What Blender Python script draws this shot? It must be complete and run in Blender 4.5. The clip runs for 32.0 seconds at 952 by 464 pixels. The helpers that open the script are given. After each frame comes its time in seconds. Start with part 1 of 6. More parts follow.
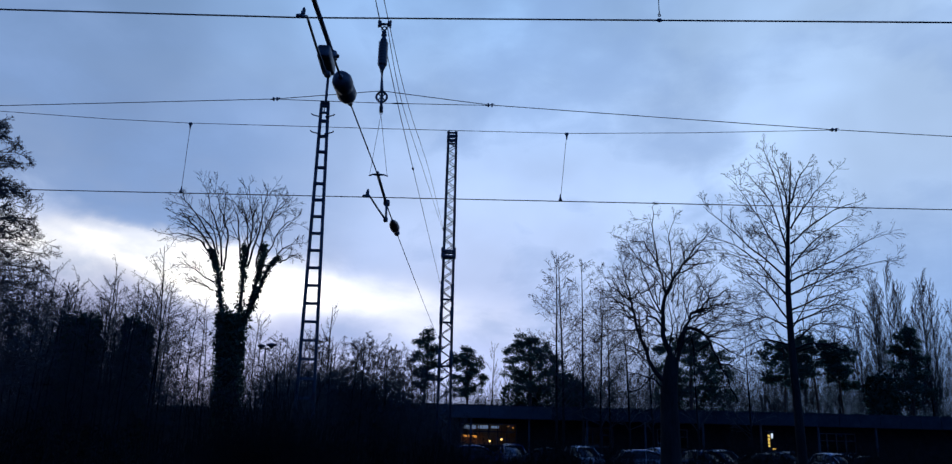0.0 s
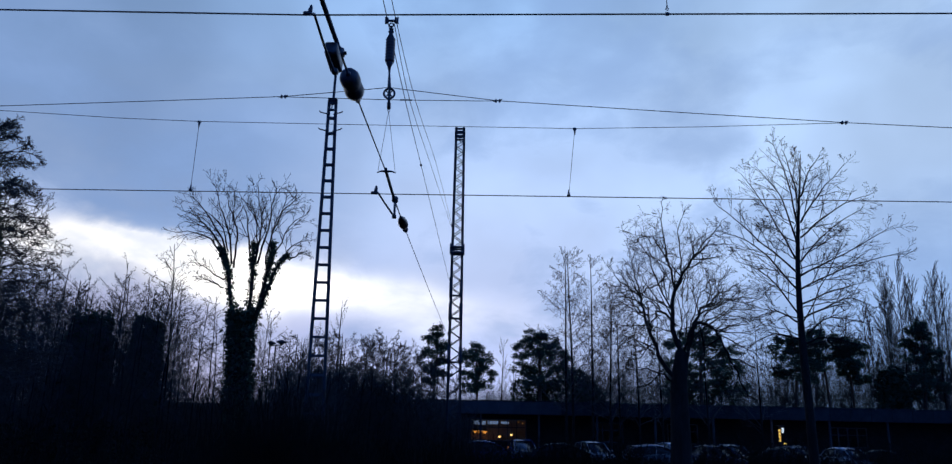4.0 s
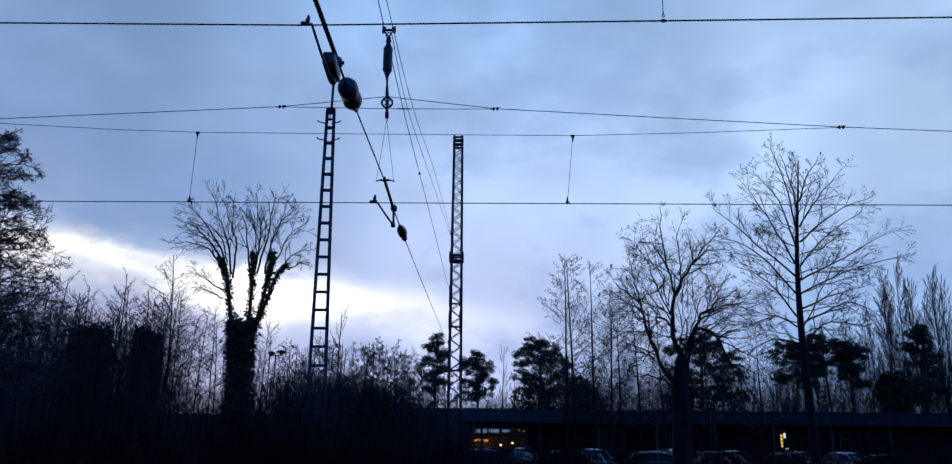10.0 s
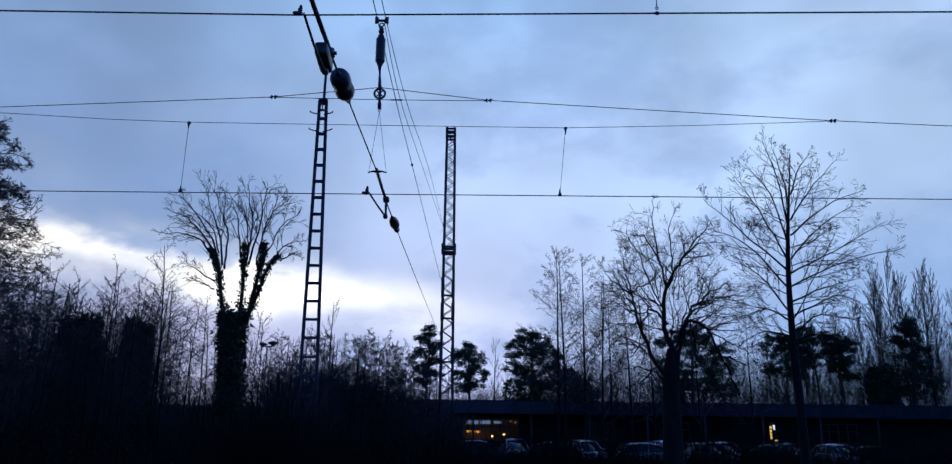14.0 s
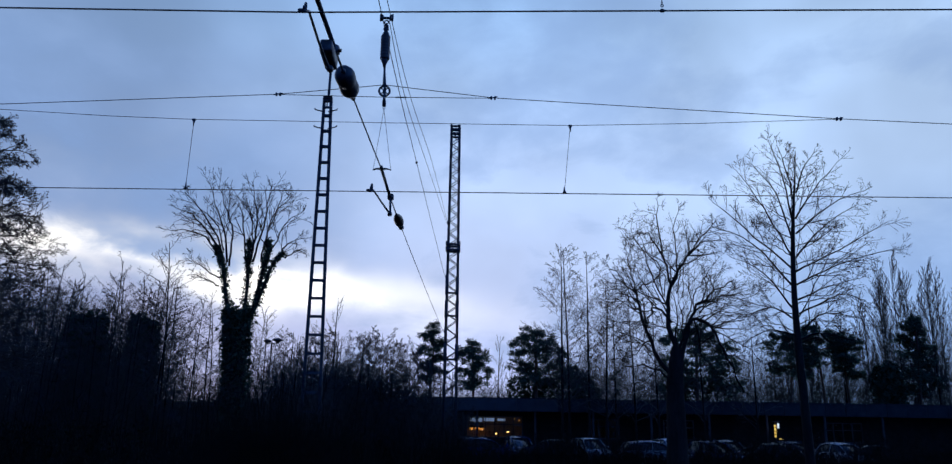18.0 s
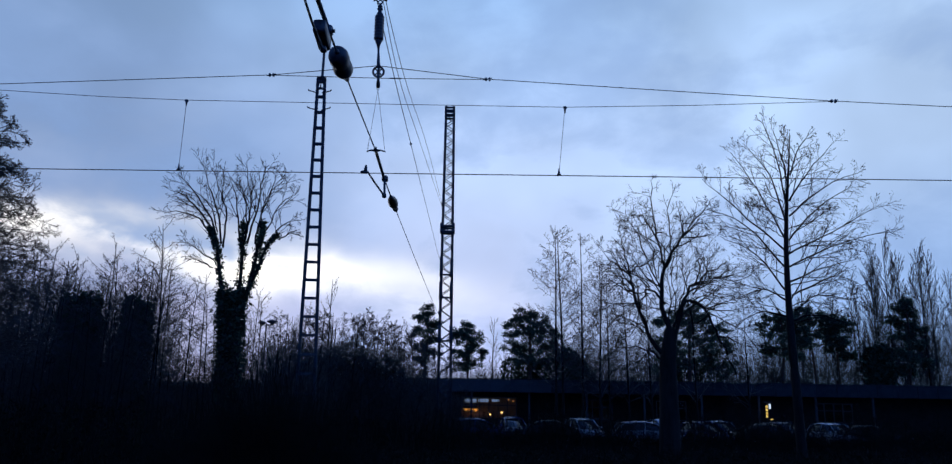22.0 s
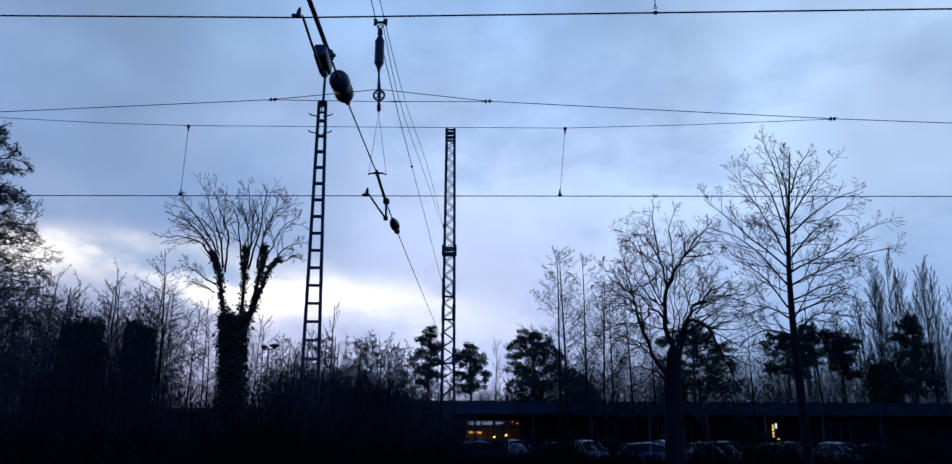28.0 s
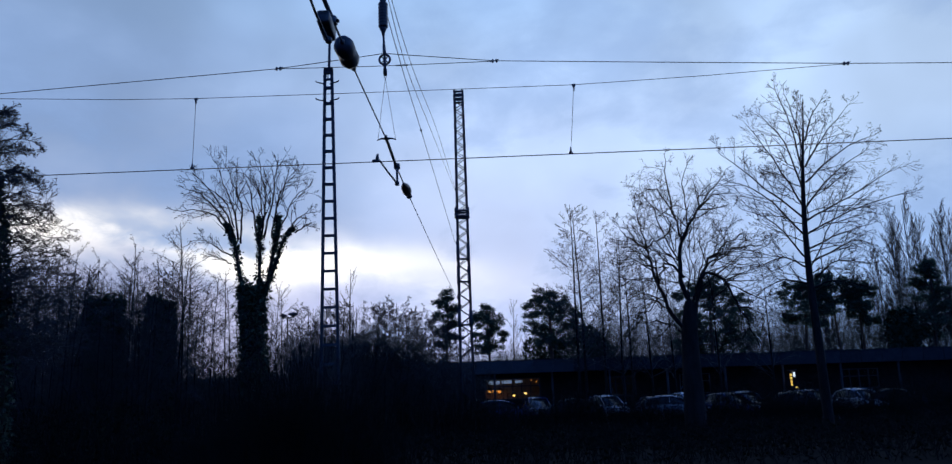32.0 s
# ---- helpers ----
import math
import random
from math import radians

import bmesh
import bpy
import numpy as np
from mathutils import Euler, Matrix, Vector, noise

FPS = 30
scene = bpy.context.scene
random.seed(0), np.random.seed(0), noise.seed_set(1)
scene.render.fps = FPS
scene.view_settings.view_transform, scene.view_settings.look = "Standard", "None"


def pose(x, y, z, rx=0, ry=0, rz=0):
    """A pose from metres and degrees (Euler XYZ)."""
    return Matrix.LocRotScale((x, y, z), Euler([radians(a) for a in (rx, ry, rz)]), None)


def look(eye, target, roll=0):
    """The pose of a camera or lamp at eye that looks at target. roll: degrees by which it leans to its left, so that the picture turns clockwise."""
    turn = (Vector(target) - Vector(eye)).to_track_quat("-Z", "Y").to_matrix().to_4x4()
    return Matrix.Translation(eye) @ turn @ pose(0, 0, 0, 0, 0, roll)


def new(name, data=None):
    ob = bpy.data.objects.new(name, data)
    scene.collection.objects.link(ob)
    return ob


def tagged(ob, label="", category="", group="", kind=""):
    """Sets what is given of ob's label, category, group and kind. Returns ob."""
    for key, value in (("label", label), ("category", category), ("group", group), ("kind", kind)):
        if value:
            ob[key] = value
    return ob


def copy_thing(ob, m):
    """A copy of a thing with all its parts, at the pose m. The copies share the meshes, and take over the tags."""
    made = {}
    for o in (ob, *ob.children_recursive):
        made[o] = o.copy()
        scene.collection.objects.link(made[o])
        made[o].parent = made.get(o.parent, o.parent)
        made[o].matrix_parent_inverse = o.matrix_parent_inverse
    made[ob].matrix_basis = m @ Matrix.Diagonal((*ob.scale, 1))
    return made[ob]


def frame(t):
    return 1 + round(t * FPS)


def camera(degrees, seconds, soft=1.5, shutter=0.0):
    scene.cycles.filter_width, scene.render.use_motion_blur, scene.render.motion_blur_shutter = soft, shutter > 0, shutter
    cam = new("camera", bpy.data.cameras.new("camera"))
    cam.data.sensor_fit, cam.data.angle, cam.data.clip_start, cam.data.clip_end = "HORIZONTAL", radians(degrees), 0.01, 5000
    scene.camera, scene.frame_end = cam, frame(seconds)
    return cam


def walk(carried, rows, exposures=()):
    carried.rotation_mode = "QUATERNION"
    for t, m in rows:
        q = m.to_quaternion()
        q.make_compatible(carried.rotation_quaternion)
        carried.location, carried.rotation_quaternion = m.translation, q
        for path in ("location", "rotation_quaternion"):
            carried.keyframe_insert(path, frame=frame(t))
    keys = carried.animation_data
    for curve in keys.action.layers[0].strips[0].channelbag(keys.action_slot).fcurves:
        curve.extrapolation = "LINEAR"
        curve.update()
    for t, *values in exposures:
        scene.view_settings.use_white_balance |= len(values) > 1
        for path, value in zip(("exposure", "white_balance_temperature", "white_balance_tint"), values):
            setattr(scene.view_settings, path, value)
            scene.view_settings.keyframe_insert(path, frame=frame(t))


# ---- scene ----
cam = camera(65.0, 32.0, 1.3, 0.6)

EYE = (0.0, 0.0, 2.3)
# seconds, tilt from straight down, roll, heading of the hand-held camera
ROWS = [
    (0, 104.14, -1.42, -0.90), (0.5, 104.37, -1.24, -0.79), (1, 104.47, -1.23, -0.65), (1.5, 104.53, -1.18, -0.84),
    (2, 104.28, -1.14, -0.83), (2.5, 104.06, -1.06, -0.90), (3, 103.91, -1.12, -0.67), (3.5, 103.72, -1.34, -0.28),
    (5.5, 104.81, -0.79, -0.07), (6, 105.07, -1.01, -0.31), (6.5, 104.87, -1.08, -0.30), (7, 104.85, -0.89, -0.48),
    (7.5, 104.82, -0.88, -0.16), (8, 104.72, -0.84, -0.20), (8.5, 104.64, -0.75, 0.20), (9, 104.98, -0.76, -0.21),
    (9.5, 104.79, -0.68, -0.38), (10, 104.42, -0.62, -0.10), (10.5, 104.58, -0.48, -0.20), (11, 104.82, -0.39, -0.38),
    (11.5, 104.72, -0.57, -0.50), (12, 104.71, -0.75, -0.34), (12.5, 104.56, -0.81, -0.20), (13, 104.07, -0.68, 0.06),
    (13.5, 103.95, -0.78, -0.43), (14, 103.80, -0.72, -0.73), (14.5, 104.10, -0.69, -0.83), (16.5, 104.33, -1.01, -0.37),
    (17, 103.70, -1.09, -0.12), (17.5, 103.49, -0.98, -0.34), (18, 103.61, -0.93, -0.44), (18.3, 103.31, -0.44, 0.01),
    (18.5, 102.93, -0.50, -0.39), (19, 102.80, -0.66, -0.34), (19.5, 102.58, -0.35, -0.32), (20, 103.20, -0.35, 0.88),
    (20.5, 103.03, -0.96, 0.65), (21, 103.36, -0.89, -0.79), (21.5, 102.75, -0.88, -0.85), (22, 102.23, -0.89, -0.87),
    (22.5, 102.66, -0.70, -0.80), (23, 103.06, -0.29, -0.67), (23.5, 103.55, -0.70, -0.98), (24, 103.62, -0.54, -0.92),
    (24.5, 103.59, -0.49, -1.05), (25, 103.73, -0.43, -1.45), (25.5, 103.89, -0.37, -1.42), (27.5, 104.17, -0.34, -0.92),
    (28, 103.87, -0.27, -0.59), (28.5, 103.75, -0.17, -0.29), (28.9, 103.56, 0.02, -0.36), (29, 102.24, 0.92, 0.71),
    (29.1, 101.74, 1.07, 0.44), (29.2, 101.98, 1.95, 1.44), (29.5, 102.49, 1.53, 1.89), (29.7, 101.16, 1.38, 1.81),
    (29.8, 100.41, 1.05, 1.17), (29.9, 99.97, 0.68, 0.85), (30, 100.22, 0.99, 1.92), (30.5, 101.26, 1.25, 1.94),
    (31, 100.98, 1.53, 1.48), (31.5, 100.84, 1.52, 1.46), (32, 100.96, 1.78, 0.86),
]
walk(cam, [(t, pose(*EYE, rx, ry, rz)) for t, rx, ry, rz in ROWS],
     exposures=[(0.0, -0.02, 6500, 10), (14.0, 0.0, 6520, 10), (24.0, 0.04, 6600, 10), (32.0, 0.10, 6750, 10)])


# ---- node helpers ----
class Nodes:
    """Short forms for building a node tree."""

    def __init__(self, tree):
        self.tree = tree

    def add(self, kind):
        return self.tree.nodes.new(kind)

    def put(self, socket, value):
        if isinstance(value, bpy.types.NodeSocket):
            self.tree.links.new(value, socket)
        else:
            socket.default_value = value

    def math(self, op, a, b=0.0, clamp=False):
        node = self.add("ShaderNodeMath")
        node.operation, node.use_clamp = op, clamp
        self.put(node.inputs[0], a)
        self.put(node.inputs[1], b)
        return node.outputs[0]

    def step(self, value, low, high, out_low=0.0, out_high=1.0):
        node = self.add("ShaderNodeMapRange")
        node.interpolation_type = "SMOOTHSTEP"
        for i, v in enumerate((value, low, high, out_low, out_high)):
            self.put(node.inputs[i], v)
        return node.outputs[0]

    def mix(self, fac, a, b, blend="MIX"):
        node = self.add("ShaderNodeMix")
        node.data_type, node.blend_type = "RGBA", blend
        self.put(node.inputs[0], fac)
        self.put(node.inputs[6], a)
        self.put(node.inputs[7], b)
        return node.outputs[2]

    def noise(self, vector, scale, detail=4.0, rough=0.55, warp=0.0):
        node = self.add("ShaderNodeTexNoise")
        if vector is not None:
            self.put(node.inputs["Vector"], vector)
        self.put(node.inputs["Scale"], scale)
        self.put(node.inputs["Detail"], detail)
        self.put(node.inputs["Roughness"], rough)
        self.put(node.inputs["Distortion"], warp)
        return node.outputs["Fac"]

    def place(self, vector, scale=(1, 1, 1), offset=(0, 0, 0)):
        node = self.add("ShaderNodeMapping")
        self.put(node.inputs["Vector"], vector)
        self.put(node.inputs["Scale"], scale)
        self.put(node.inputs["Location"], offset)
        return node.outputs[0]

    def bell(self, value, centre, width):
        d = self.math("DIVIDE", self.math("SUBTRACT", value, centre), width)
        return self.math("POWER", 2.718, self.math("MULTIPLY", self.math("MULTIPLY", d, d), -1.0))


def grey(v):
    return (v, v, v, 1)


def angles(n, vector):
    """Azimuth (right of straight ahead) and elevation of a direction, in degrees."""
    split = n.add("ShaderNodeSeparateXYZ")
    unit = n.add("ShaderNodeVectorMath")
    unit.operation = "NORMALIZE"
    n.put(unit.inputs[0], vector)
    n.put(split.inputs[0], unit.outputs[0])
    az = n.math("MULTIPLY", n.math("ARCTAN2", split.outputs[0], split.outputs[1]), 57.2958)
    el = n.math("MULTIPLY", n.math("ARCSINE", split.outputs[2]), 57.2958)
    return unit.outputs[0], az, el


# ---- sky and sun: overcast winter dusk, a bright gap in the clouds low in the west ----
SUN_AZ, SUN_EL = -24.0, 4.0
world = bpy.data.worlds.new("dusk_sky")
world.use_nodes = True
scene.world = world
n = Nodes(world.node_tree)
world.node_tree.nodes.clear()
sky = n.add("ShaderNodeTexSky")
sky.sky_type, sky.sun_disc = "NISHITA", False
sky.sun_elevation, sky.sun_rotation = radians(SUN_EL), radians(SUN_AZ)
coords = n.add("ShaderNodeTexCoord").outputs["Generated"]
unit, az, el = angles(n, coords)
big = n.noise(n.place(unit, (3.2, 3.2, 4.6), (4.1, 1.3, 0.4)), 1.0, 2.5, 0.45, 0.2)
fine = n.noise(n.place(unit, (8.0, 8.0, 10.0), (1.7, 6.3, 2.0)), 1.0, 3.0, 0.45, 0.2)
sheet = n.mix(n.step(el, 1.0, 17.0), (0.46, 0.57, 0.97, 1), (0.475, 0.635, 0.97, 1))
sheet = n.mix(n.step(el, 14.0, 34.0), sheet, (0.30, 0.50, 0.84, 1))
sheet = n.mix(n.step(az, 0.0, 34.0, 0.0, 0.65), sheet, (0.52, 0.72, 1.03, 1))
shade = n.math("ADD", n.math("MULTIPLY", big, 0.75), n.math("MULTIPLY", fine, 0.35))
sheet = n.mix(1.0, sheet, n.mix(n.step(shade, 0.38, 0.75), grey(0.82), grey(1.20)), "MULTIPLY")
# the cloud is thicker and bluer low over the wood to the north
north = n.math("MULTIPLY", n.step(az, 2.0, 30.0), n.step(el, 19.0, 4.0))
sheet = n.mix(n.math("MULTIPLY", north, 0.85), sheet, (0.23, 0.41, 0.78, 1))
# the gap: a band that slopes down to the right, with ragged edges
gap_mid = n.math("ADD", n.math("MULTIPLY", az, -0.13), 7.3)
gap_el = n.math("ADD", el, n.math("MULTIPLY", n.math("SUBTRACT", fine, 0.5), 4.0))
gap = n.math("MULTIPLY", n.bell(gap_el, gap_mid, 1.5), n.bell(az, -20.5, 14.0))
under = n.math("MULTIPLY", n.step(n.math("SUBTRACT", gap_mid, gap_el), 0.9, 3.2), n.step(az, 2.0, -12.0))
sheet = n.mix(n.math("MULTIPLY", under, 0.9), sheet, (0.36, 0.45, 0.80, 1))
glow = n.math("MULTIPLY", n.bell(el, 9.0, 8.0), n.bell(az, -10.0, 26.0))
sheet = n.mix(n.math("MULTIPLY", glow, 0.30), sheet, (0.80, 0.83, 1.02, 1))
sheet = n.mix(n.math("MULTIPLY", gap, 1.45, True), sheet, (1.80, 1.76, 1.70, 1))
behind = n.math("MULTIPLY", n.step(n.math("ABSOLUTE", az), 40.0, 115.0, 1.0, 0.52), n.step(el, 30.0, 62.0, 1.0, 0.30))
below = n.step(el, -4.0, 0.0, 0.1, 1.0)
sheet = n.mix(1.0, sheet, n.mix(n.step(az, -32.0, -8.0), grey(0.76), grey(1.06)), "MULTIPLY")
# away from the sunset the dusk sky is dim and deep blue
night = n.mix(n.step(behind, 0.55, 0.98), (0.22, 0.58, 1.50, 1), grey(1.0))
sheet = n.mix(1.0, sheet, night, "MULTIPLY")
sheet = n.mix(1.0, sheet, n.mix(n.math("MULTIPLY", behind, below), grey(0.0), grey(1.0)), "MULTIPLY")
clouds = n.add("ShaderNodeBackground")
n.put(clouds.inputs["Color"], sheet)
clear = n.add("ShaderNodeBackground")
n.put(clear.inputs["Color"], sky.outputs[0])
n.put(clear.inputs["Strength"], 0.05)
blend = n.add("ShaderNodeMixShader")
n.put(blend.inputs[0], 0.96)
n.put(blend.inputs[1], clear.outputs[0])
n.put(blend.inputs[2], clouds.outputs[0])
n.put(n.add("ShaderNodeOutputWorld").inputs["Surface"], blend.outputs[0])

sun = new("sun", bpy.data.lights.new("sun", "SUN"))
sun.data.energy, sun.data.angle, sun.data.color = 0.2, radians(30), (1.0, 0.95, 0.90)
a, e = radians(SUN_AZ), radians(SUN_EL)
sun.matrix_world = look((0, 0, 0), (-math.sin(a) * math.cos(e), -math.cos(a) * math.cos(e), -math.sin(e)))


# ---- materials ----
def material(name, dark, light, scale=6.0, rough=0.7, metal=0.0, bump=0.3, stretch=(1, 1, 1), stain=None, vary=0.0, shine=0.5):
    """Two-scale noise between two colours, fine relief and uneven gloss."""
    m = bpy.data.materials.new(name)
    m.use_nodes = True
    n = Nodes(m.node_tree)
    bsdf = m.node_tree.nodes["Principled BSDF"]
    where = n.place(n.add("ShaderNodeTexCoord").outputs["Object"], stretch)
    coarse = n.noise(where, scale * 0.18, 3.0)
    grain = n.noise(where, scale, 6.0, 0.65)
    fac = n.math("ADD", n.math("MULTIPLY", coarse, 0.6), n.math("MULTIPLY", grain, 0.5))
    colour = n.mix(n.step(fac, 0.35, 0.75), (*dark, 1), (*light, 1))
    if stain:
        colour = n.mix(n.step(n.noise(where, scale * 0.4, 5.0, 0.7), 0.55, 0.68, 0.0, 0.8), colour, (*stain, 1))
    if vary:
        info = n.add("ShaderNodeObjectInfo")
        colour = n.mix(n.math("MULTIPLY", info.outputs["Random"], vary), colour, grey(0.5), "MULTIPLY")
    n.put(bsdf.inputs["Base Color"], colour)
    n.put(bsdf.inputs["Roughness"], n.step(grain, 0.3, 0.7, max(rough - 0.12, 0.03), min(rough + 0.12, 1.0)))
    n.put(bsdf.inputs["Metallic"], metal)
    n.put(bsdf.inputs["Specular IOR Level"], shine)
    if bump:
        b = n.add("ShaderNodeBump")
        n.put(b.inputs["Strength"], bump)
        n.put(b.inputs["Distance"], 0.02)
        n.put(b.inputs["Height"], grain)
        n.put(bsdf.inputs["Normal"], b.outputs[0])
    return m


def glowing(name, colour, strength):
    m = bpy.data.materials.new(name)
    m.use_nodes = True
    bsdf = m.node_tree.nodes["Principled BSDF"]
    bsdf.inputs["Base Color"].default_value = (*colour, 1)
    bsdf.inputs["Emission Color"].default_value = (*colour, 1)
    bsdf.inputs["Emission Strength"].default_value = strength
    return m


def glass(name, tint, rough=0.03):
    m = bpy.data.materials.new(name)
    m.use_nodes = True
    bsdf = m.node_tree.nodes["Principled BSDF"]
    bsdf.inputs["Base Color"].default_value = (*tint, 1)
    bsdf.inputs["Roughness"].default_value = rough
    bsdf.inputs["Transmission Weight"].default_value = 1.0
    bsdf.inputs["IOR"].default_value = 1.45
    return m


BARK = material("bark", (0.011, 0.011, 0.010), (0.030, 0.028, 0.026), 14, 0.95, bump=0.6, stretch=(1, 1, 0.25), shine=0.1)
BARK_PALE = material("birch_bark", (0.05, 0.045, 0.04), (0.22, 0.21, 0.19), 9, 0.85, stretch=(1, 1, 0.6), stain=(0.02, 0.02, 0.02))
BARK_PINE = material("pine_bark", (0.03, 0.018, 0.012), (0.11, 0.06, 0.035), 10, 0.9, bump=0.7, stretch=(1, 1, 0.3))
TWIG = material("twig", (0.035, 0.033, 0.031), (0.080, 0.075, 0.070), 12, 0.85, bump=0.0, shine=0.2)
IVY = material("ivy_leaf", (0.014, 0.026, 0.014), (0.045, 0.075, 0.035), 5, 0.6, bump=0.0, shine=0.3)
NEEDLE = material("pine_needle", (0.030, 0.050, 0.034), (0.065, 0.105, 0.066), 4, 0.8, bump=0.0, shine=0.15)
CONIFER = material("evergreen_leaf", (0.020, 0.034, 0.022), (0.050, 0.080, 0.046), 5, 0.85, bump=0.0, shine=0.1)
# bramble and scrub: near-black colours that include the deep shade near the ground
BRAMBLE = material("shaded_bramble_leaf", (0.006, 0.008, 0.004), (0.018, 0.020, 0.011), 5, 0.9, bump=0.0, shine=0.05)
SHADED_SCRUB = material("scrub", (0.008, 0.008, 0.006), (0.022, 0.019, 0.015), 6, 0.9, bump=0.0, shine=0.1)
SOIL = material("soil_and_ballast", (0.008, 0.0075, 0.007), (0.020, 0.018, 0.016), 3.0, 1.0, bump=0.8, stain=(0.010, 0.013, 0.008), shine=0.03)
ASPHALT = material("asphalt", (0.025, 0.025, 0.026), (0.055, 0.055, 0.055), 9, 0.85)
COPPER = material("weathered_copper", (0.05, 0.048, 0.045), (0.12, 0.105, 0.095), 30, 0.5, 0.8, 0.1)
ROPE = material("steel_rope", (0.03, 0.03, 0.032), (0.09, 0.09, 0.095), 40, 0.55, 0.7, 0.2)
STEEL = material("galvanised_steel", (0.05, 0.052, 0.055), (0.13, 0.135, 0.14), 18, 0.5, 0.7, 0.15, stain=(0.05, 0.03, 0.02))
MAST = material("weathered_mast_paint", (0.028, 0.033, 0.039), (0.065, 0.073, 0.082), 8, 0.75, 0.0, 0.25, stain=(0.045, 0.022, 0.012))
PORCELAIN = material("brown_glazed_porcelain", (0.035, 0.022, 0.017), (0.07, 0.042, 0.032), 7, 0.4, bump=0.03)
GREY_GLAZE = material("grey_glazed_insulator", (0.025, 0.028, 0.032), (0.05, 0.055, 0.062), 7, 0.45, bump=0.03)
# the paler fascia colour includes the light on the building's left end
FASCIA_LIT = material("lit_sheet_metal_fascia", (0.036, 0.041, 0.046), (0.062, 0.070, 0.078), 4, 0.5, 0.3, 0.1, stain=(0.07, 0.075, 0.08), vary=0.35)
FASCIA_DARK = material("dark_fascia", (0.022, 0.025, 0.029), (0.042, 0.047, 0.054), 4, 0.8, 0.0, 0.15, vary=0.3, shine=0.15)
WALL = material("dark_brick_wall", (0.012, 0.009, 0.008), (0.028, 0.020, 0.017), 8, 0.9, bump=0.3, shine=0.1)
ROOFING = material("roofing_felt", (0.02, 0.02, 0.022), (0.05, 0.05, 0.052), 6, 0.95, bump=0.4)
FRAME = material("window_frame_paint", (0.03, 0.03, 0.032), (0.06, 0.06, 0.062), 9, 0.5, bump=0.05)
INSIDE = material("interior_plaster", (0.35, 0.25, 0.15), (0.5, 0.38, 0.24), 3, 0.8, bump=0.05)
PANE = glass("window_glass", (0.9, 0.94, 0.95))
CAR_GLASS = material("tinted_car_glass", (0.012, 0.015, 0.018), (0.02, 0.024, 0.028), 1.0, 0.06, bump=0.0)
TYRE = material("tyre_rubber", (0.012, 0.012, 0.012), (0.025, 0.025, 0.025), 20, 0.9)
CHROME = material("alloy", (0.35, 0.35, 0.36), (0.5, 0.5, 0.52), 12, 0.3, 0.9, 0.05)
LENS = material("lamp_lens", (0.3, 0.3, 0.32), (0.45, 0.45, 0.47), 20, 0.2, 0.0, 0.1)
RED_LENS = material("tail_lamp_lens", (0.18, 0.01, 0.01), (0.3, 0.02, 0.02), 20, 0.25, 0.0, 0.1)
WHITE_PAINT = material("white_post_paint", (0.5, 0.5, 0.5), (0.75, 0.75, 0.74), 15, 0.6, bump=0.1, stain=(0.2, 0.18, 0.16))
AMBER = glowing("amber_lamp", (1.0, 0.40, 0.07), 0.9)
WARM = glowing("warm_bulb", (1.0, 0.55, 0.16), 3.0)
SIGN_YELLOW = glowing("lit_yellow_sign", (1.0, 0.62, 0.12), 1.0)
SIGN_WHITE = glowing("lit_white_sign", (0.80, 0.92, 1.0), 0.9)
COOL = glowing("cool_strip_light", (0.45, 0.62, 1.0), 0.26)


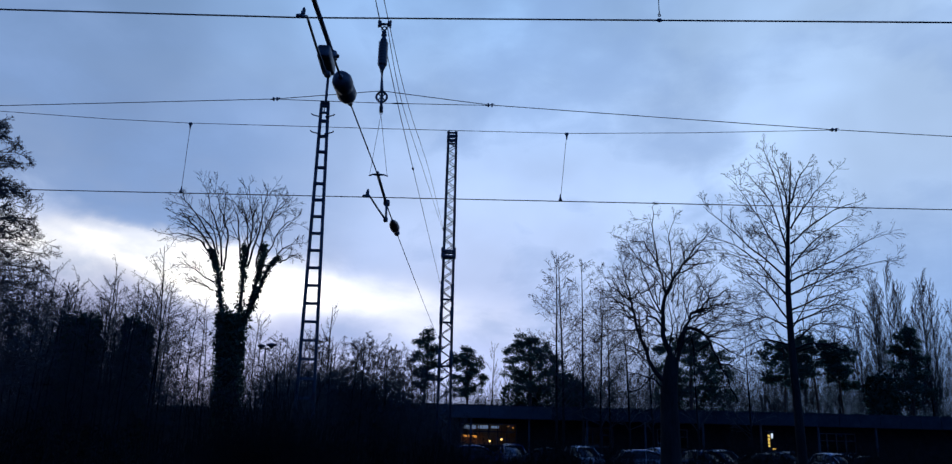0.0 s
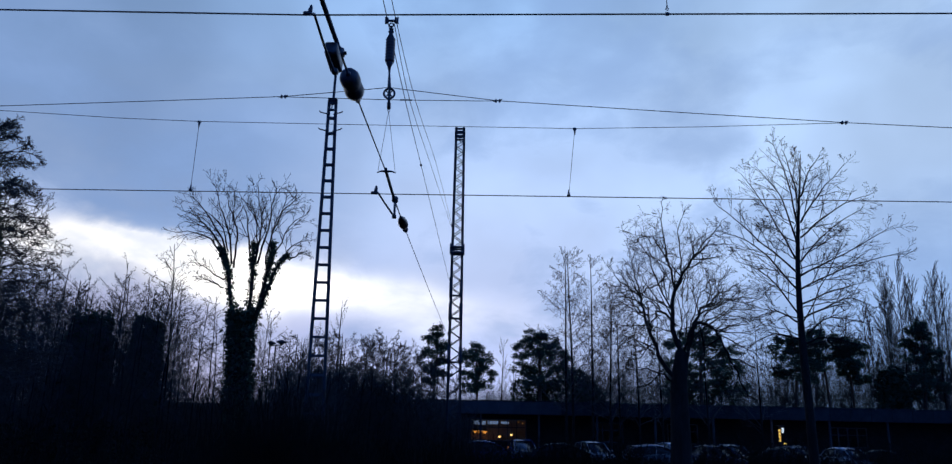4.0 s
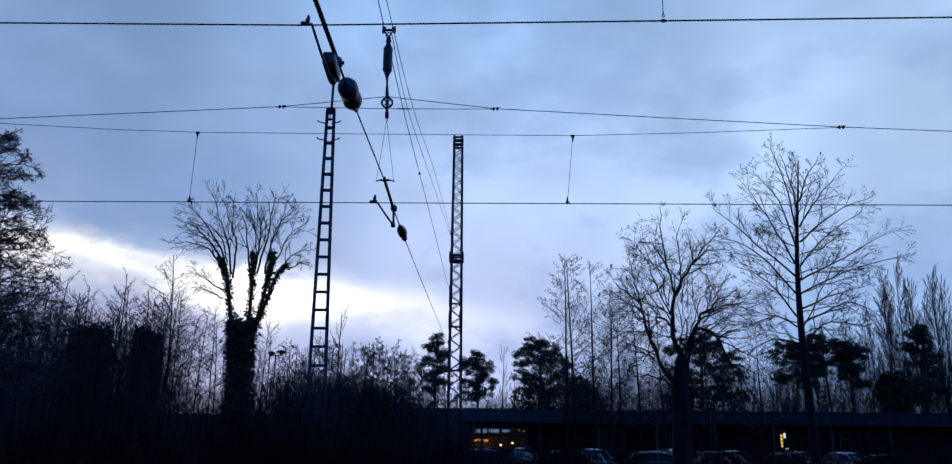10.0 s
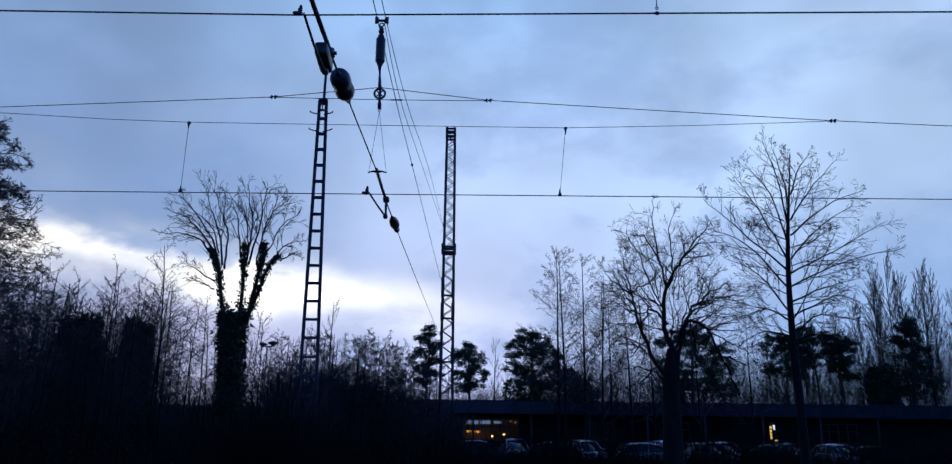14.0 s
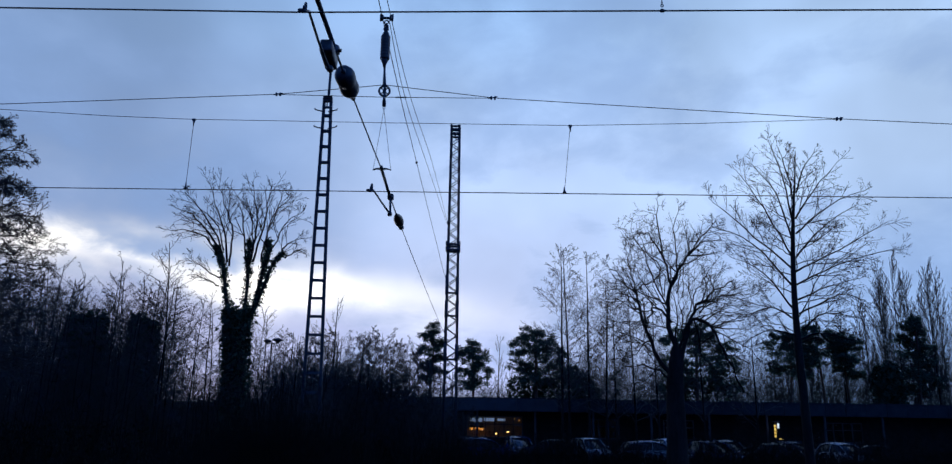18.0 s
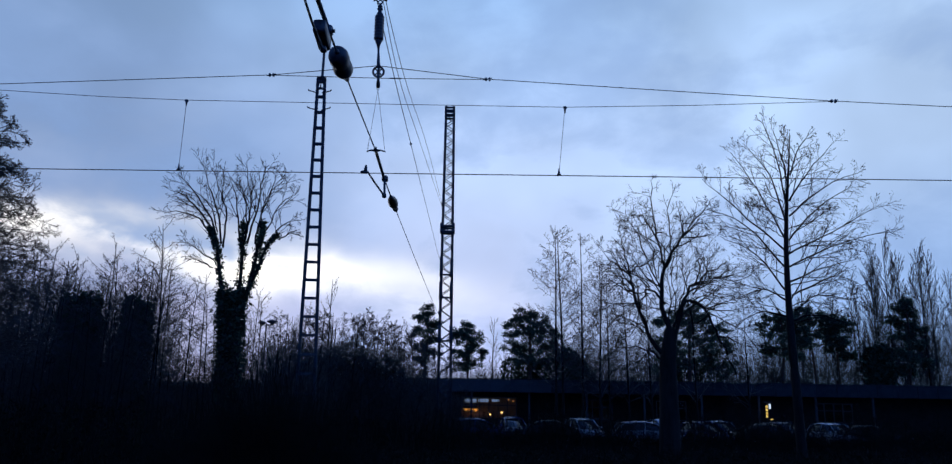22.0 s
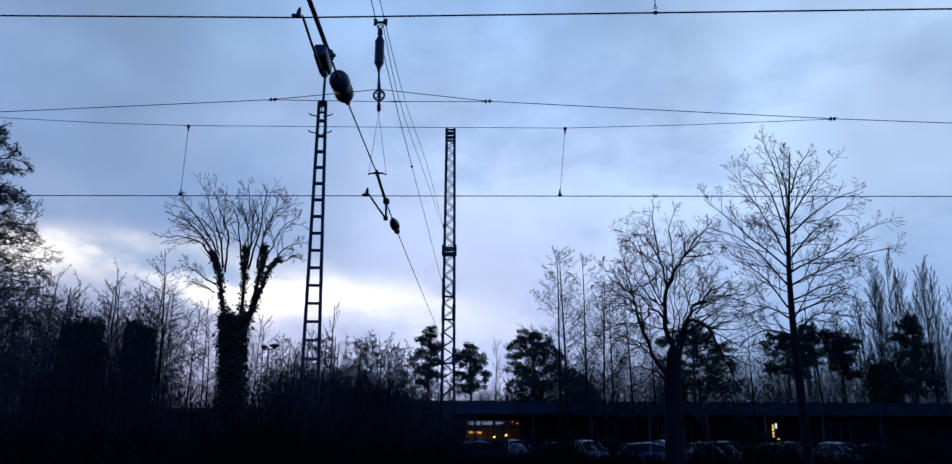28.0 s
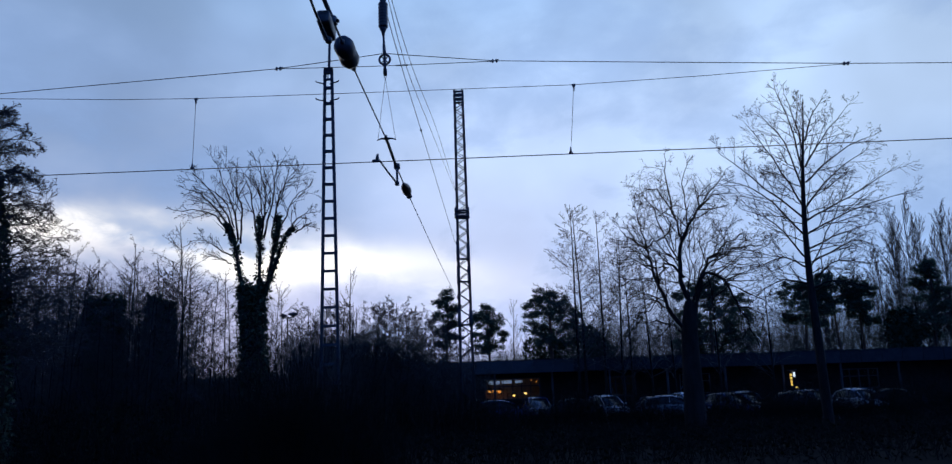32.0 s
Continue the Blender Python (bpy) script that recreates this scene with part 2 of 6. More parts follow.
# ---- shape helpers ----
class Shape:
    """Vertices and faces that become one mesh."""

    def __init__(self):
        self.v, self.f = [], []

    def tube(self, points, radii, sides=6, caps=True):
        base, count = len(self.v), len(points)
        along = (points[-1] - points[0]).normalized()
        ref = Vector((1, 0, 0)) if abs(along.x) < 0.6 else Vector((0, 0.6, 0.8))
        for i, p in enumerate(points):
            t = points[min(i + 1, count - 1)] - points[max(i - 1, 0)]
            u = t.cross(ref)
            if u.length < 1e-7:
                u = t.cross(Vector((0.3, 0.9, 0.2)))
            u.normalize()
            w = u.cross(t).normalized()
            r = radii[i]
            for k in range(sides):
                c = 6.28319 * k / sides
                self.v.append(p + u * (r * math.cos(c)) + w * (r * math.sin(c)))
        for i in range(count - 1):
            for k in range(sides):
                a, b = base + i * sides + k, base + i * sides + (k + 1) % sides
                self.f.append((a, b, b + sides, a + sides))
        if caps:
            self.f.append(tuple(base + k for k in range(sides)))
            self.f.append(tuple(base + (count - 1) * sides + k for k in reversed(range(sides))))
        return self

    def rod(self, a, b, r, sides=8, r2=None):
        return self.tube([Vector(a), Vector(b)], [r, r if r2 is None else r2], sides)

    def box(self, centre, size, m=None, bevel=0.0):
        """A box with its edges taken off when bevel is given."""
        x, y, z = (s / 2 for s in size)
        b, base, c = bevel, len(self.v), Vector(centre)
        if not b:
            pts = [Vector((sx * x, sy * y, sz * z)) for sz in (-1, 1) for sx, sy in ((-1, -1), (1, -1), (1, 1), (-1, 1))]
            faces = [(3, 2, 1, 0), (4, 5, 6, 7), (0, 1, 5, 4), (1, 2, 6, 5), (2, 3, 7, 6), (3, 0, 4, 7)]
        else:
            pts, faces = [], []
            for h, inset in ((-z, b), (-z + b, 0), (z - b, 0), (z, b)):
                X, Y = x - inset, y - inset
                for px, py in ((-X + b, -Y), (X - b, -Y), (X, -Y + b), (X, Y - b), (X - b, Y), (-X + b, Y), (-X, Y - b), (-X, -Y + b)):
                    pts.append(Vector((px, py, h)))
            for i in range(3):
                for k in range(8):
                    faces.append((i * 8 + k, i * 8 + (k + 1) % 8, i * 8 + 8 + (k + 1) % 8, i * 8 + 8 + k))
            faces += [tuple(reversed(range(8))), tuple(range(24, 32))]
        self.v += [c + (m @ p if m else p) for p in pts]
        self.f += [tuple(base + i for i in f) for f in faces]
        return self

    def lathe(self, profile, m, sides=16):
        """Radius and height pairs turned round the axis z of m."""
        base = len(self.v)
        for r, h in profile:
            for k in range(sides):
                c = 6.28319 * k / sides
                self.v.append(m @ Vector((r * math.cos(c), r * math.sin(c), h)))
        for i in range(len(profile) - 1):
            for k in range(sides):
                a, b = base + i * sides + k, base + i * sides + (k + 1) % sides
                self.f.append((a, b, b + sides, a + sides))
        self.f.append(tuple(base + k for k in reversed(range(sides))))
        self.f.append(tuple(base + (len(profile) - 1) * sides + k for k in range(sides)))
        return self

    def ring(self, centre, radius, thick, m, sides=24, rim=6):
        base = len(self.v)
        for i in range(sides):
            a = 6.28319 * i / sides
            for k in range(rim):
                b = 6.28319 * k / rim
                r = radius + thick * math.cos(b)
                self.v.append(Vector(centre) + m @ Vector((r * math.cos(a), r * math.sin(a), thick * math.sin(b))))
        for i in range(sides):
            for k in range(rim):
                p, q = base + i * rim, base + (i + 1) % sides * rim
                self.f.append((p + k, q + k, q + (k + 1) % rim, p + (k + 1) % rim))
        return self

    def leaf(self, p, u, w):
        """A small folded leaf."""
        base = len(self.v)
        self.v += [p - u, p + w + u * 0.1, p + u, p - w + u * 0.1]
        self.f += [(base, base + 1, base + 2), (base, base + 2, base + 3)]

    def sliver(self, a, b, w):
        base = len(self.v)
        self.v += [a - w, a + w, b]
        self.f.append((base, base + 1, base + 2))


ORIGIN = {}


def mesh_of(name, shape, mat, origin, smooth=True):
    data = bpy.data.meshes.new(name)
    o = Vector(origin)
    data.from_pydata([p - o for p in shape.v], [], shape.f)
    data.materials.append(mat)
    if smooth:
        data.polygons.foreach_set("use_smooth", [True] * len(data.polygons))
    return data


def thing(name, at, label, category, group="", kind=""):
    ob = new(name)
    ob.empty_display_size = 0.1
    ob.location = at
    ORIGIN[ob] = Vector(at)
    return tagged(ob, label, category, group, kind)


def part(name, shape, mat, parent, label="", smooth=True):
    """One mesh, given in the world's place, under a thing or a part."""
    o = ORIGIN[parent]
    ob = new(name, mesh_of(name, shape, mat, o, smooth))
    ob.parent = parent
    ORIGIN[ob] = o
    return tagged(ob, label)


def solid(name, shape, mat, at, label, category, group="", kind="", smooth=True):
    ob = new(name, mesh_of(name, shape, mat, at, smooth))
    ob.location = at
    ORIGIN[ob] = Vector(at)
    return tagged(ob, label, category, group, kind)


def V(x, y, z):
    return Vector((x, y, z))


def axis(a, b):
    """A pose at a with its axis z towards b."""
    a, b = Vector(a), Vector(b)
    return Matrix.Translation(a) @ (b - a).to_track_quat("Z", "Y").to_matrix().to_4x4()


# ---- ground ----
def ground_z(y):
    s = min(max((y - 20.0) / 20.0, 0.0), 1.0)
    return -0.7 * s * s * (3 - 2 * s)


def build_ground():
    s = Shape()
    ys = [-1500, -60, -10, 0, 5, 10, 15, 18] + [20 + i * 1.5 for i in range(15)] + [46, 60, 90, 200, 600, 1500]
    xs = [-1500, -300, -90] + [-60 + 4 * i for i in range(31)] + [90, 300, 1500]
    rng = random.Random(3)
    for y in ys:
        for x in xs:
            near = abs(x) < 61 and 8 < y < 44
            s.v.append(V(x, y, ground_z(y) + (rng.uniform(-0.07, 0.07) if near else 0)))
    w = len(xs)
    for j in range(len(ys) - 1):
        for i in range(w - 1):
            a = j * w + i
            s.f.append((a, a + 1, a + w + 1, a + w))
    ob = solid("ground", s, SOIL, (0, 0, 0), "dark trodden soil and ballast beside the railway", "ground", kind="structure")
    lot = Shape().box((14, 50.0, -0.69), (64, 15.5, 0.04))
    solid("car_park", lot, ASPHALT, (14, 50, -0.7), "dark asphalt car park before the flat building", "car park", kind="structure", smooth=False)
    return ob


build_ground()


# ---- clouds that drift across the gap ----
def build_cloud_bank():
    """A curved sheet of broken cloud, far off, that lets the brighter sky behind it through."""
    m = bpy.data.materials.new("cloud")
    m.use_nodes = True
    n = Nodes(m.node_tree)
    m.node_tree.nodes.clear()
    where = n.add("ShaderNodeTexCoord").outputs["Object"]
    unit, az, el = angles(n, where)
    big = n.noise(n.place(unit, (4.5, 4.5, 8.5), (2.3, 0.7, 5.0)), 1.0, 4.5, 0.5, 0.3)
    puff = n.noise(n.place(unit, (13.0, 13.0, 20.0), (3.3, 8.1, 1.2)), 1.0, 5.0, 0.52, 0.3)
    mass = n.math("ADD", n.math("MULTIPLY", big, 0.7), n.math("MULTIPLY", puff, 0.3))
    # the lower edge of the deck slopes down to the right and is ragged
    edge = n.math("ADD", n.math("MULTIPLY", az, -0.145), 8.7)
    rise = n.math("SUBTRACT", n.math("ADD", el, n.math("MULTIPLY", n.math("SUBTRACT", puff, 0.5), 4.5)), edge)
    deck = n.math("MULTIPLY", n.step(rise, -0.6, 1.8), n.step(rise, 6.0, 22.0, 1.0, 0.35))
    west = n.step(az, -20.0, -2.0, 1.0, 0.15)
    broken = n.step(mass, 0.44, 0.66, 0.0, 0.50)
    cover = n.math("MAXIMUM", n.math("MULTIPLY", n.math("MULTIPLY", deck, west), n.step(mass, 0.3, 0.6, 0.45, 0.9)), broken)
    rim = n.math("MULTIPLY", n.math("MULTIPLY", n.step(el, 3.0, 7.0), n.step(el, 44.0, 34.0)), n.step(n.math("ABSOLUTE", az), 58.0, 44.0))
    colour = n.mix(n.step(mass, 0.35, 0.65), (0.14, 0.26, 0.52, 1), (0.235, 0.375, 0.68, 1))
    glow = n.add("ShaderNodeEmission")
    n.put(glow.inputs["Color"], colour)
    clear = n.add("ShaderNodeBsdfTransparent")
    both = n.add("ShaderNodeMixShader")
    n.put(both.inputs[0], n.math("MULTIPLY", cover, rim))
    n.put(both.inputs[1], clear.outputs[0])
    n.put(both.inputs[2], glow.outputs[0])
    n.put(n.add("ShaderNodeOutputMaterial").inputs["Surface"], both.outputs[0])
    s, cols, rows, far = Shape(), 40, 16, 1400.0
    for j in range(rows + 1):
        e = radians(2.0 + 44.0 * j / rows)
        for i in range(cols + 1):
            a = radians(-60 + 120.0 * i / cols)
            s.v.append(V(far * math.sin(a) * math.cos(e), far * math.cos(a) * math.cos(e), far * math.sin(e)))
    for j in range(rows):
        for i in range(cols):
            a = j * (cols + 1) + i
            s.f.append((a, a + 1, a + cols + 2, a + cols + 1))
    return solid("cloud_bank", s, m, (0, 0, 0), "broken blue-grey evening clouds drifting over the gap", "clouds", kind="structure")


cloud_bank = build_cloud_bank()

# ---- overhead line ----
def smooth_path(knots, per=4):
    """A Catmull-Rom curve through the knots."""
    out = []
    for i in range(len(knots) - 1):
        a, b = knots[max(i - 1, 0)], knots[i]
        c, d = knots[i + 1], knots[min(i + 2, len(knots) - 1)]
        for k in range(per):
            t = k / per
            out.append(0.5 * ((2 * b) + (c - a) * t + (2 * a - 5 * b + 4 * c - d) * t * t + (3 * b - a - 3 * c + d) * t ** 3))
    return out + [knots[-1]]


LINE_X = -1.41            # the cross span's line over the tracks
NEAR_Y, FAR_Y = 5.61, 10.75
SKEW = -0.0214            # the far line's y per metre of x


def far_y(x):
    return FAR_Y + SKEW * (x - LINE_X)


def wire_points(a, b, sag, count=24):
    a, b = Vector(a), Vector(b)
    return [a.lerp(b, i / count) - V(0, 0, sag * 4 * (i / count) * (1 - i / count)) for i in range(count + 1)]


def clip(s, p, size=0.05):
    """A bolted wire clip."""
    s.box(p, (size * 1.1, size * 0.7, size), None, size * 0.15)
    s.box(p + V(0, 0, size * 0.7), (size * 0.5, size * 0.5, size * 0.7))


def build_far_line():
    line = thing("overhead_line", (LINE_X, FAR_Y, 5.5), "thin dark catenary with stitch wire, droppers and contact wire", "overhead wire")
    P = lambda x, z: V(x, far_y(x), z)
    contact = wire_points(P(-34, 5.50), P(LINE_X - 0.12, 5.50), 0.0) + wire_points(P(LINE_X - 0.12, 5.50), P(32, 5.52), 0.0)[1:]
    part("contact_wire", Shape().tube(contact, [0.0075] * len(contact), 6), COPPER, line, "dark worn copper contact wire")
    carry = [P(-34, 6.25), P(-20, 6.42), P(-9.3, 6.745), P(-7.46, 6.842), P(-5.2, 6.95), P(-3.06, 7.055), P(-1.62, 7.205), P(-1.42, 7.228), P(-1.2, 7.20),
             P(0.27, 7.027), P(2.8, 6.885), P(5.53, 6.738), P(7.2, 6.672), P(18, 6.42), P(32, 6.3)]
    part("messenger_wire", Shape().tube(carry, [0.0065] * len(carry), 6), ROPE, line, "stranded messenger wire")
    bypass = [P(-3.06, 7.05), P(-1.4, 7.022), P(-0.2, 7.02), P(0.27, 7.022)]
    part("bypass_wire", Shape().tube(bypass, [0.006] * 4, 6), ROPE, line)
    stitch = [P(-9.3, 6.74), P(-7.45, 6.775), P(-5.6, 6.665), P(-4.33, 6.625), P(-1.36, 6.60), P(1.45, 6.585), P(3.4, 6.64), P(5.53, 6.732)]
    stitch[0] = P(-9.3, 6.745)
    stitch[1] = P(-7.6, 6.772)
    part("stitch_wire", Shape().tube(stitch, [0.005] * len(stitch), 6), ROPE, line)
    part("splice_sleeve", Shape().rod(P(-1.24, 7.022), P(-1.06, 7.021), 0.011), STEEL, line)
    for x, z in ((-9.3, 6.745), (-3.06, 7.054), (0.27, 7.025), (5.53, 6.736)):
        s = Shape()
        for k in (-1, 1):
            s.box(P(x + k * 0.028, z), (0.030, 0.04, 0.056), None, 0.008)
        s.rod(P(x - 0.075, z - 0.012), P(x + 0.065, z + 0.022), 0.007)
        part("wire_clamp", s, STEEL, line, "bolted twin wire clamp")
    for top, foot in (((-4.33, 6.623), (-4.345, 5.51)), ((1.45, 6.585), (1.35, 5.51)), ((-13.5, 6.56), (-13.5, 5.51)), ((11.4, 6.56), (11.4, 5.51))):
        drop = part("dropper", Shape().rod(P(top[0], top[1]), P(foot[0], foot[1]), 0.0038, 6), ROPE, line, "thin vertical dropper wire")
        for q, up in ((P(*top), -0.02), (P(*foot), 0.015)):
            s = Shape()
            s.box(q + V(0, 0, up * 0.3), (0.055, 0.03, 0.035), None, 0.006)
            s.lathe([(0.026, 0.0), (0.016, 0.04), (0.006, 0.10)], Matrix.Translation(q) @ (Matrix.Rotation(math.pi, 4, "X") if up < 0 else Matrix()), 8)
            part("dropper_clip", s, STEEL, drop)


def build_near_line():
    line = thing("overhead_line", (LINE_X, NEAR_Y, 5.5), "dark copper contact wire of the nearer track with a dropper", "overhead wire")
    kink = V(LINE_X - 0.03, NEAR_Y, 5.508)
    pts = wire_points(V(-30, 5.83, 5.54), kink, 0.0, 12) + wire_points(kink, V(26, 4.45, 5.535), 0.0, 12)[1:]
    part("contact_wire", Shape().tube(pts, [0.0072] * len(pts), 8), COPPER, line, "dark worn copper contact wire")
    x = 1.51
    q = V(x, kink.y - (x - kink.x) * 0.0416, 5.513)
    drop = part("dropper", Shape().rod(q + V(0, 0, 0.05), q + V(-0.01, 0, 1.15), 0.0035, 6), ROPE, line, "thin vertical dropper wire")
    s = Shape().box(q, (0.035, 0.018, 0.03), None, 0.005)
    s.ring(q + V(0, 0, 0.045), 0.011, 0.004, Matrix.Rotation(math.pi / 2, 3, "X"), 14)
    s.ring(q + V(0, 0, 0.072), 0.009, 0.0035, Matrix.Rotation(math.pi / 2, 3, "Y"), 14)
    part("dropper_clip", s, STEEL, drop)
    carry = wire_points(V(-30, 5.83, 7.3), V(26, 4.45, 7.3), 0.65, 20)
    part("messenger_wire", Shape().tube(carry, [0.0065] * len(carry), 6), ROPE, line, "stranded messenger wire")


def shed_profile(length, core, shed, count, start=0.0):
    """Ribbed insulator: radius and height pairs."""
    out, step = [(core, start)], length / count
    for i in range(count):
        h = start + i * step
        out += [(core, h + step * 0.12), (shed, h + step * 0.40), (shed * 0.98, h + step * 0.58), (core, h + step * 0.88)]
    return out + [(core, start + length)]


def build_cross_span():
    """Ropes that run over all tracks from a mast behind the viewer to the lattice mast."""
    def rope(knots, r, label):
        pts = smooth_path(knots, 6)
        solid("cross_span_rope", Shape().tube(pts, [r] * len(pts), 6), ROPE, knots[0], label, "rope", "ropes of the cross span")
    rope([V(-1.50, -6, 8.42), V(-1.51, 4, 8.41), V(-1.507, 9.7, 8.4), V(-1.50, 14, 8.4), V(-1.457, 17.87, 8.4), V(-1.27, 33.75, 8.35)], 0.0078, "upper steel cross-span rope that carries the hanging insulator")
    rope([V(-1.40, 10.78, 8.36), V(-1.40, 13.8, 8.36), V(-1.37, 20.2, 9.2), V(-1.25, 33.75, 10.9)], 0.0062, "thin sloping steel carrying rope of the cross span")
    rope([V(-1.36, -6, 8.75), V(-1.36, 3, 8.12), V(-1.35, 9.5, 8.26), V(-1.32, 14.2, 8.52), V(-1.28, 21.6, 9.65), V(-1.22, 33.75, 10.95)], 0.0062, "thin sagging steel carrying rope of the cross span")
    tail = wire_points(V(LINE_X, 14.45, 5.8), V(-1.28, 33.85, 5.86), 0.03, 20)
    s = Shape().tube(tail, [0.008] * len(tail), 6)
    solid("cross_span_rope", s, ROPE, tail[0], "lower steel registration rope tied to the lattice mast", "rope", "ropes of the cross span")
    bead = Shape()
    bead.lathe([(0.012, -0.03), (0.03, -0.015), (0.03, 0.02), (0.012, 0.035)], axis(V(-1.457, 17.87, 8.4), V(-1.448, 18.7, 8.4)), 10)
    solid("rope_sleeve", bead, STEEL, (-1.457, 17.87, 8.4), "small steel sleeve on the upper cross-span rope", "rope fitting")


def build_suspension():
    """The hanging insulator with its pulley, over the farther track."""
    x, y = -1.435, far_y(-1.43)
    s = thing("suspension_insulator", (x, y, 8.36), "hanging ribbed brown insulator with a pulley for the messenger", "insulator")
    c = Shape()
    for k in (-1, 1):
        c.box((x + k * 0.075, y, 8.38), (0.055, 0.06, 0.10), None, 0.012)
        c.rod((x + k * 0.095, y, 8.32), (x + k * 0.095, y, 8.44), 0.014)
    c.box((x, y, 8.375), (0.16, 0.03, 0.03))
    part("rope_clamp", c, STEEL, s, "double bolted rope clamp")
    e = Shape().ring((x, y, 8.30), 0.032, 0.011, Matrix.Rotation(math.pi / 2, 3, "X"), 16)
    e.rod((x, y, 8.28), (x, y, 8.19), 0.018).box((x, y, 8.23), (0.07, 0.05, 0.045), None, 0.01).box((x, y, 8.18), (0.085, 0.05, 0.05), None, 0.012)
    part("shackle", e, STEEL, s)
    down = Matrix.Translation((x, y, 8.13)) @ Matrix.Rotation(math.pi, 4, "X")
    part("insulator_cap", Shape().lathe([(0.028, -0.05), (0.034, 0.0), (0.052, 0.03), (0.055, 0.07)], down, 14), STEEL, s)
    part("insulator_body", Shape().lathe(shed_profile(0.40, 0.070, 0.077, 8, 0.07), down, 18), PORCELAIN, s, "dark brown ribbed porcelain body")
    part("insulator_cap", Shape().lathe([(0.055, 0.47), (0.05, 0.51), (0.03, 0.55), (0.022, 0.60)], down, 14), STEEL, s)
    bar = Shape().tube([V(x + 0.003, y, 7.57), V(x + 0.006, y, 7.45), V(x + 0.012, y, 7.30), V(x + 0.018, y, 7.22)], [0.02, 0.016, 0.026, 0.03], 8)
    part("link_rod", bar, STEEL, s)
    px, pz = x + 0.02, 7.125
    turn = Matrix.Rotation(math.pi / 2, 3, "X")
    wheel = Shape().ring((px, y, pz), 0.082, 0.017, turn, 28, 8)
    for k in range(4):
        a = math.pi / 4 + k * math.pi / 2
        wheel.rod((px, y, pz), (px + 0.08 * math.cos(a), y, pz + 0.08 * math.sin(a)), 0.010)
    wheel.rod((px, y - 0.03, pz), (px, y + 0.03, pz), 0.026, 12)
    part("pulley_wheel", wheel, STEEL, s, "spoked pulley wheel")
    fork = Shape().box((px + 0.002, y - 0.028, 7.05), (0.034, 0.008, 0.36)).box((px + 0.002, y + 0.028, 7.05), (0.034, 0.008, 0.36)).box((px + 0.005, y, 6.92), (0.055, 0.06, 0.11), None, 0.01)
    part("pulley_fork", fork, STEEL, s)
    part("eye", Shape().ring((px + 0.006, y, 6.845), 0.018, 0.005, turn, 14), STEEL, s)
    for tip in (-1.527, -1.262):
        w = wire_points(V(px + 0.006, y, 6.83), V(tip, far_y(tip), 5.845), 0.0, 2)
        part("hanger_wire", Shape().tube(w, [0.0033] * 3, 5), ROPE, s, "thin wire down to the registration tube")


def barrel(name, a, b, r, parent, mat):
    """A smooth glazed insulator between two caps: two-bellied, or a spindle in brown porcelain."""
    n_ = (Vector(b) - Vector(a)).length
    m = axis(a, b)
    if mat is PORCELAIN:
        rows = [(r * math.sin(math.pi * u) ** 0.7 + 0.018, n_ * (u * 0.92)) for u in (0.0, 0.06, 0.14, 0.24, 0.36, 0.5, 0.62, 0.74, 0.84, 0.92, 0.97)]
        part(name, Shape().lathe(rows + [(0.02, n_ * 0.96), (0.03, n_)], m, 20), mat, parent, "spindle-shaped brown glazed insulator")
        return
    part(name, Shape().lathe([(r * 0.35, 0.0), (r * 0.82, n_ * 0.06), (r, n_ * 0.18), (r * 1.0, n_ * 0.36), (r * 0.88, n_ * 0.46), (r * 0.83, n_ * 0.51),
                              (r * 0.98, n_ * 0.62), (r, n_ * 0.80), (r * 0.8, n_ * 0.94), (r * 0.35, n_)], m, 24), mat, parent, "smooth two-bellied glazed insulator")


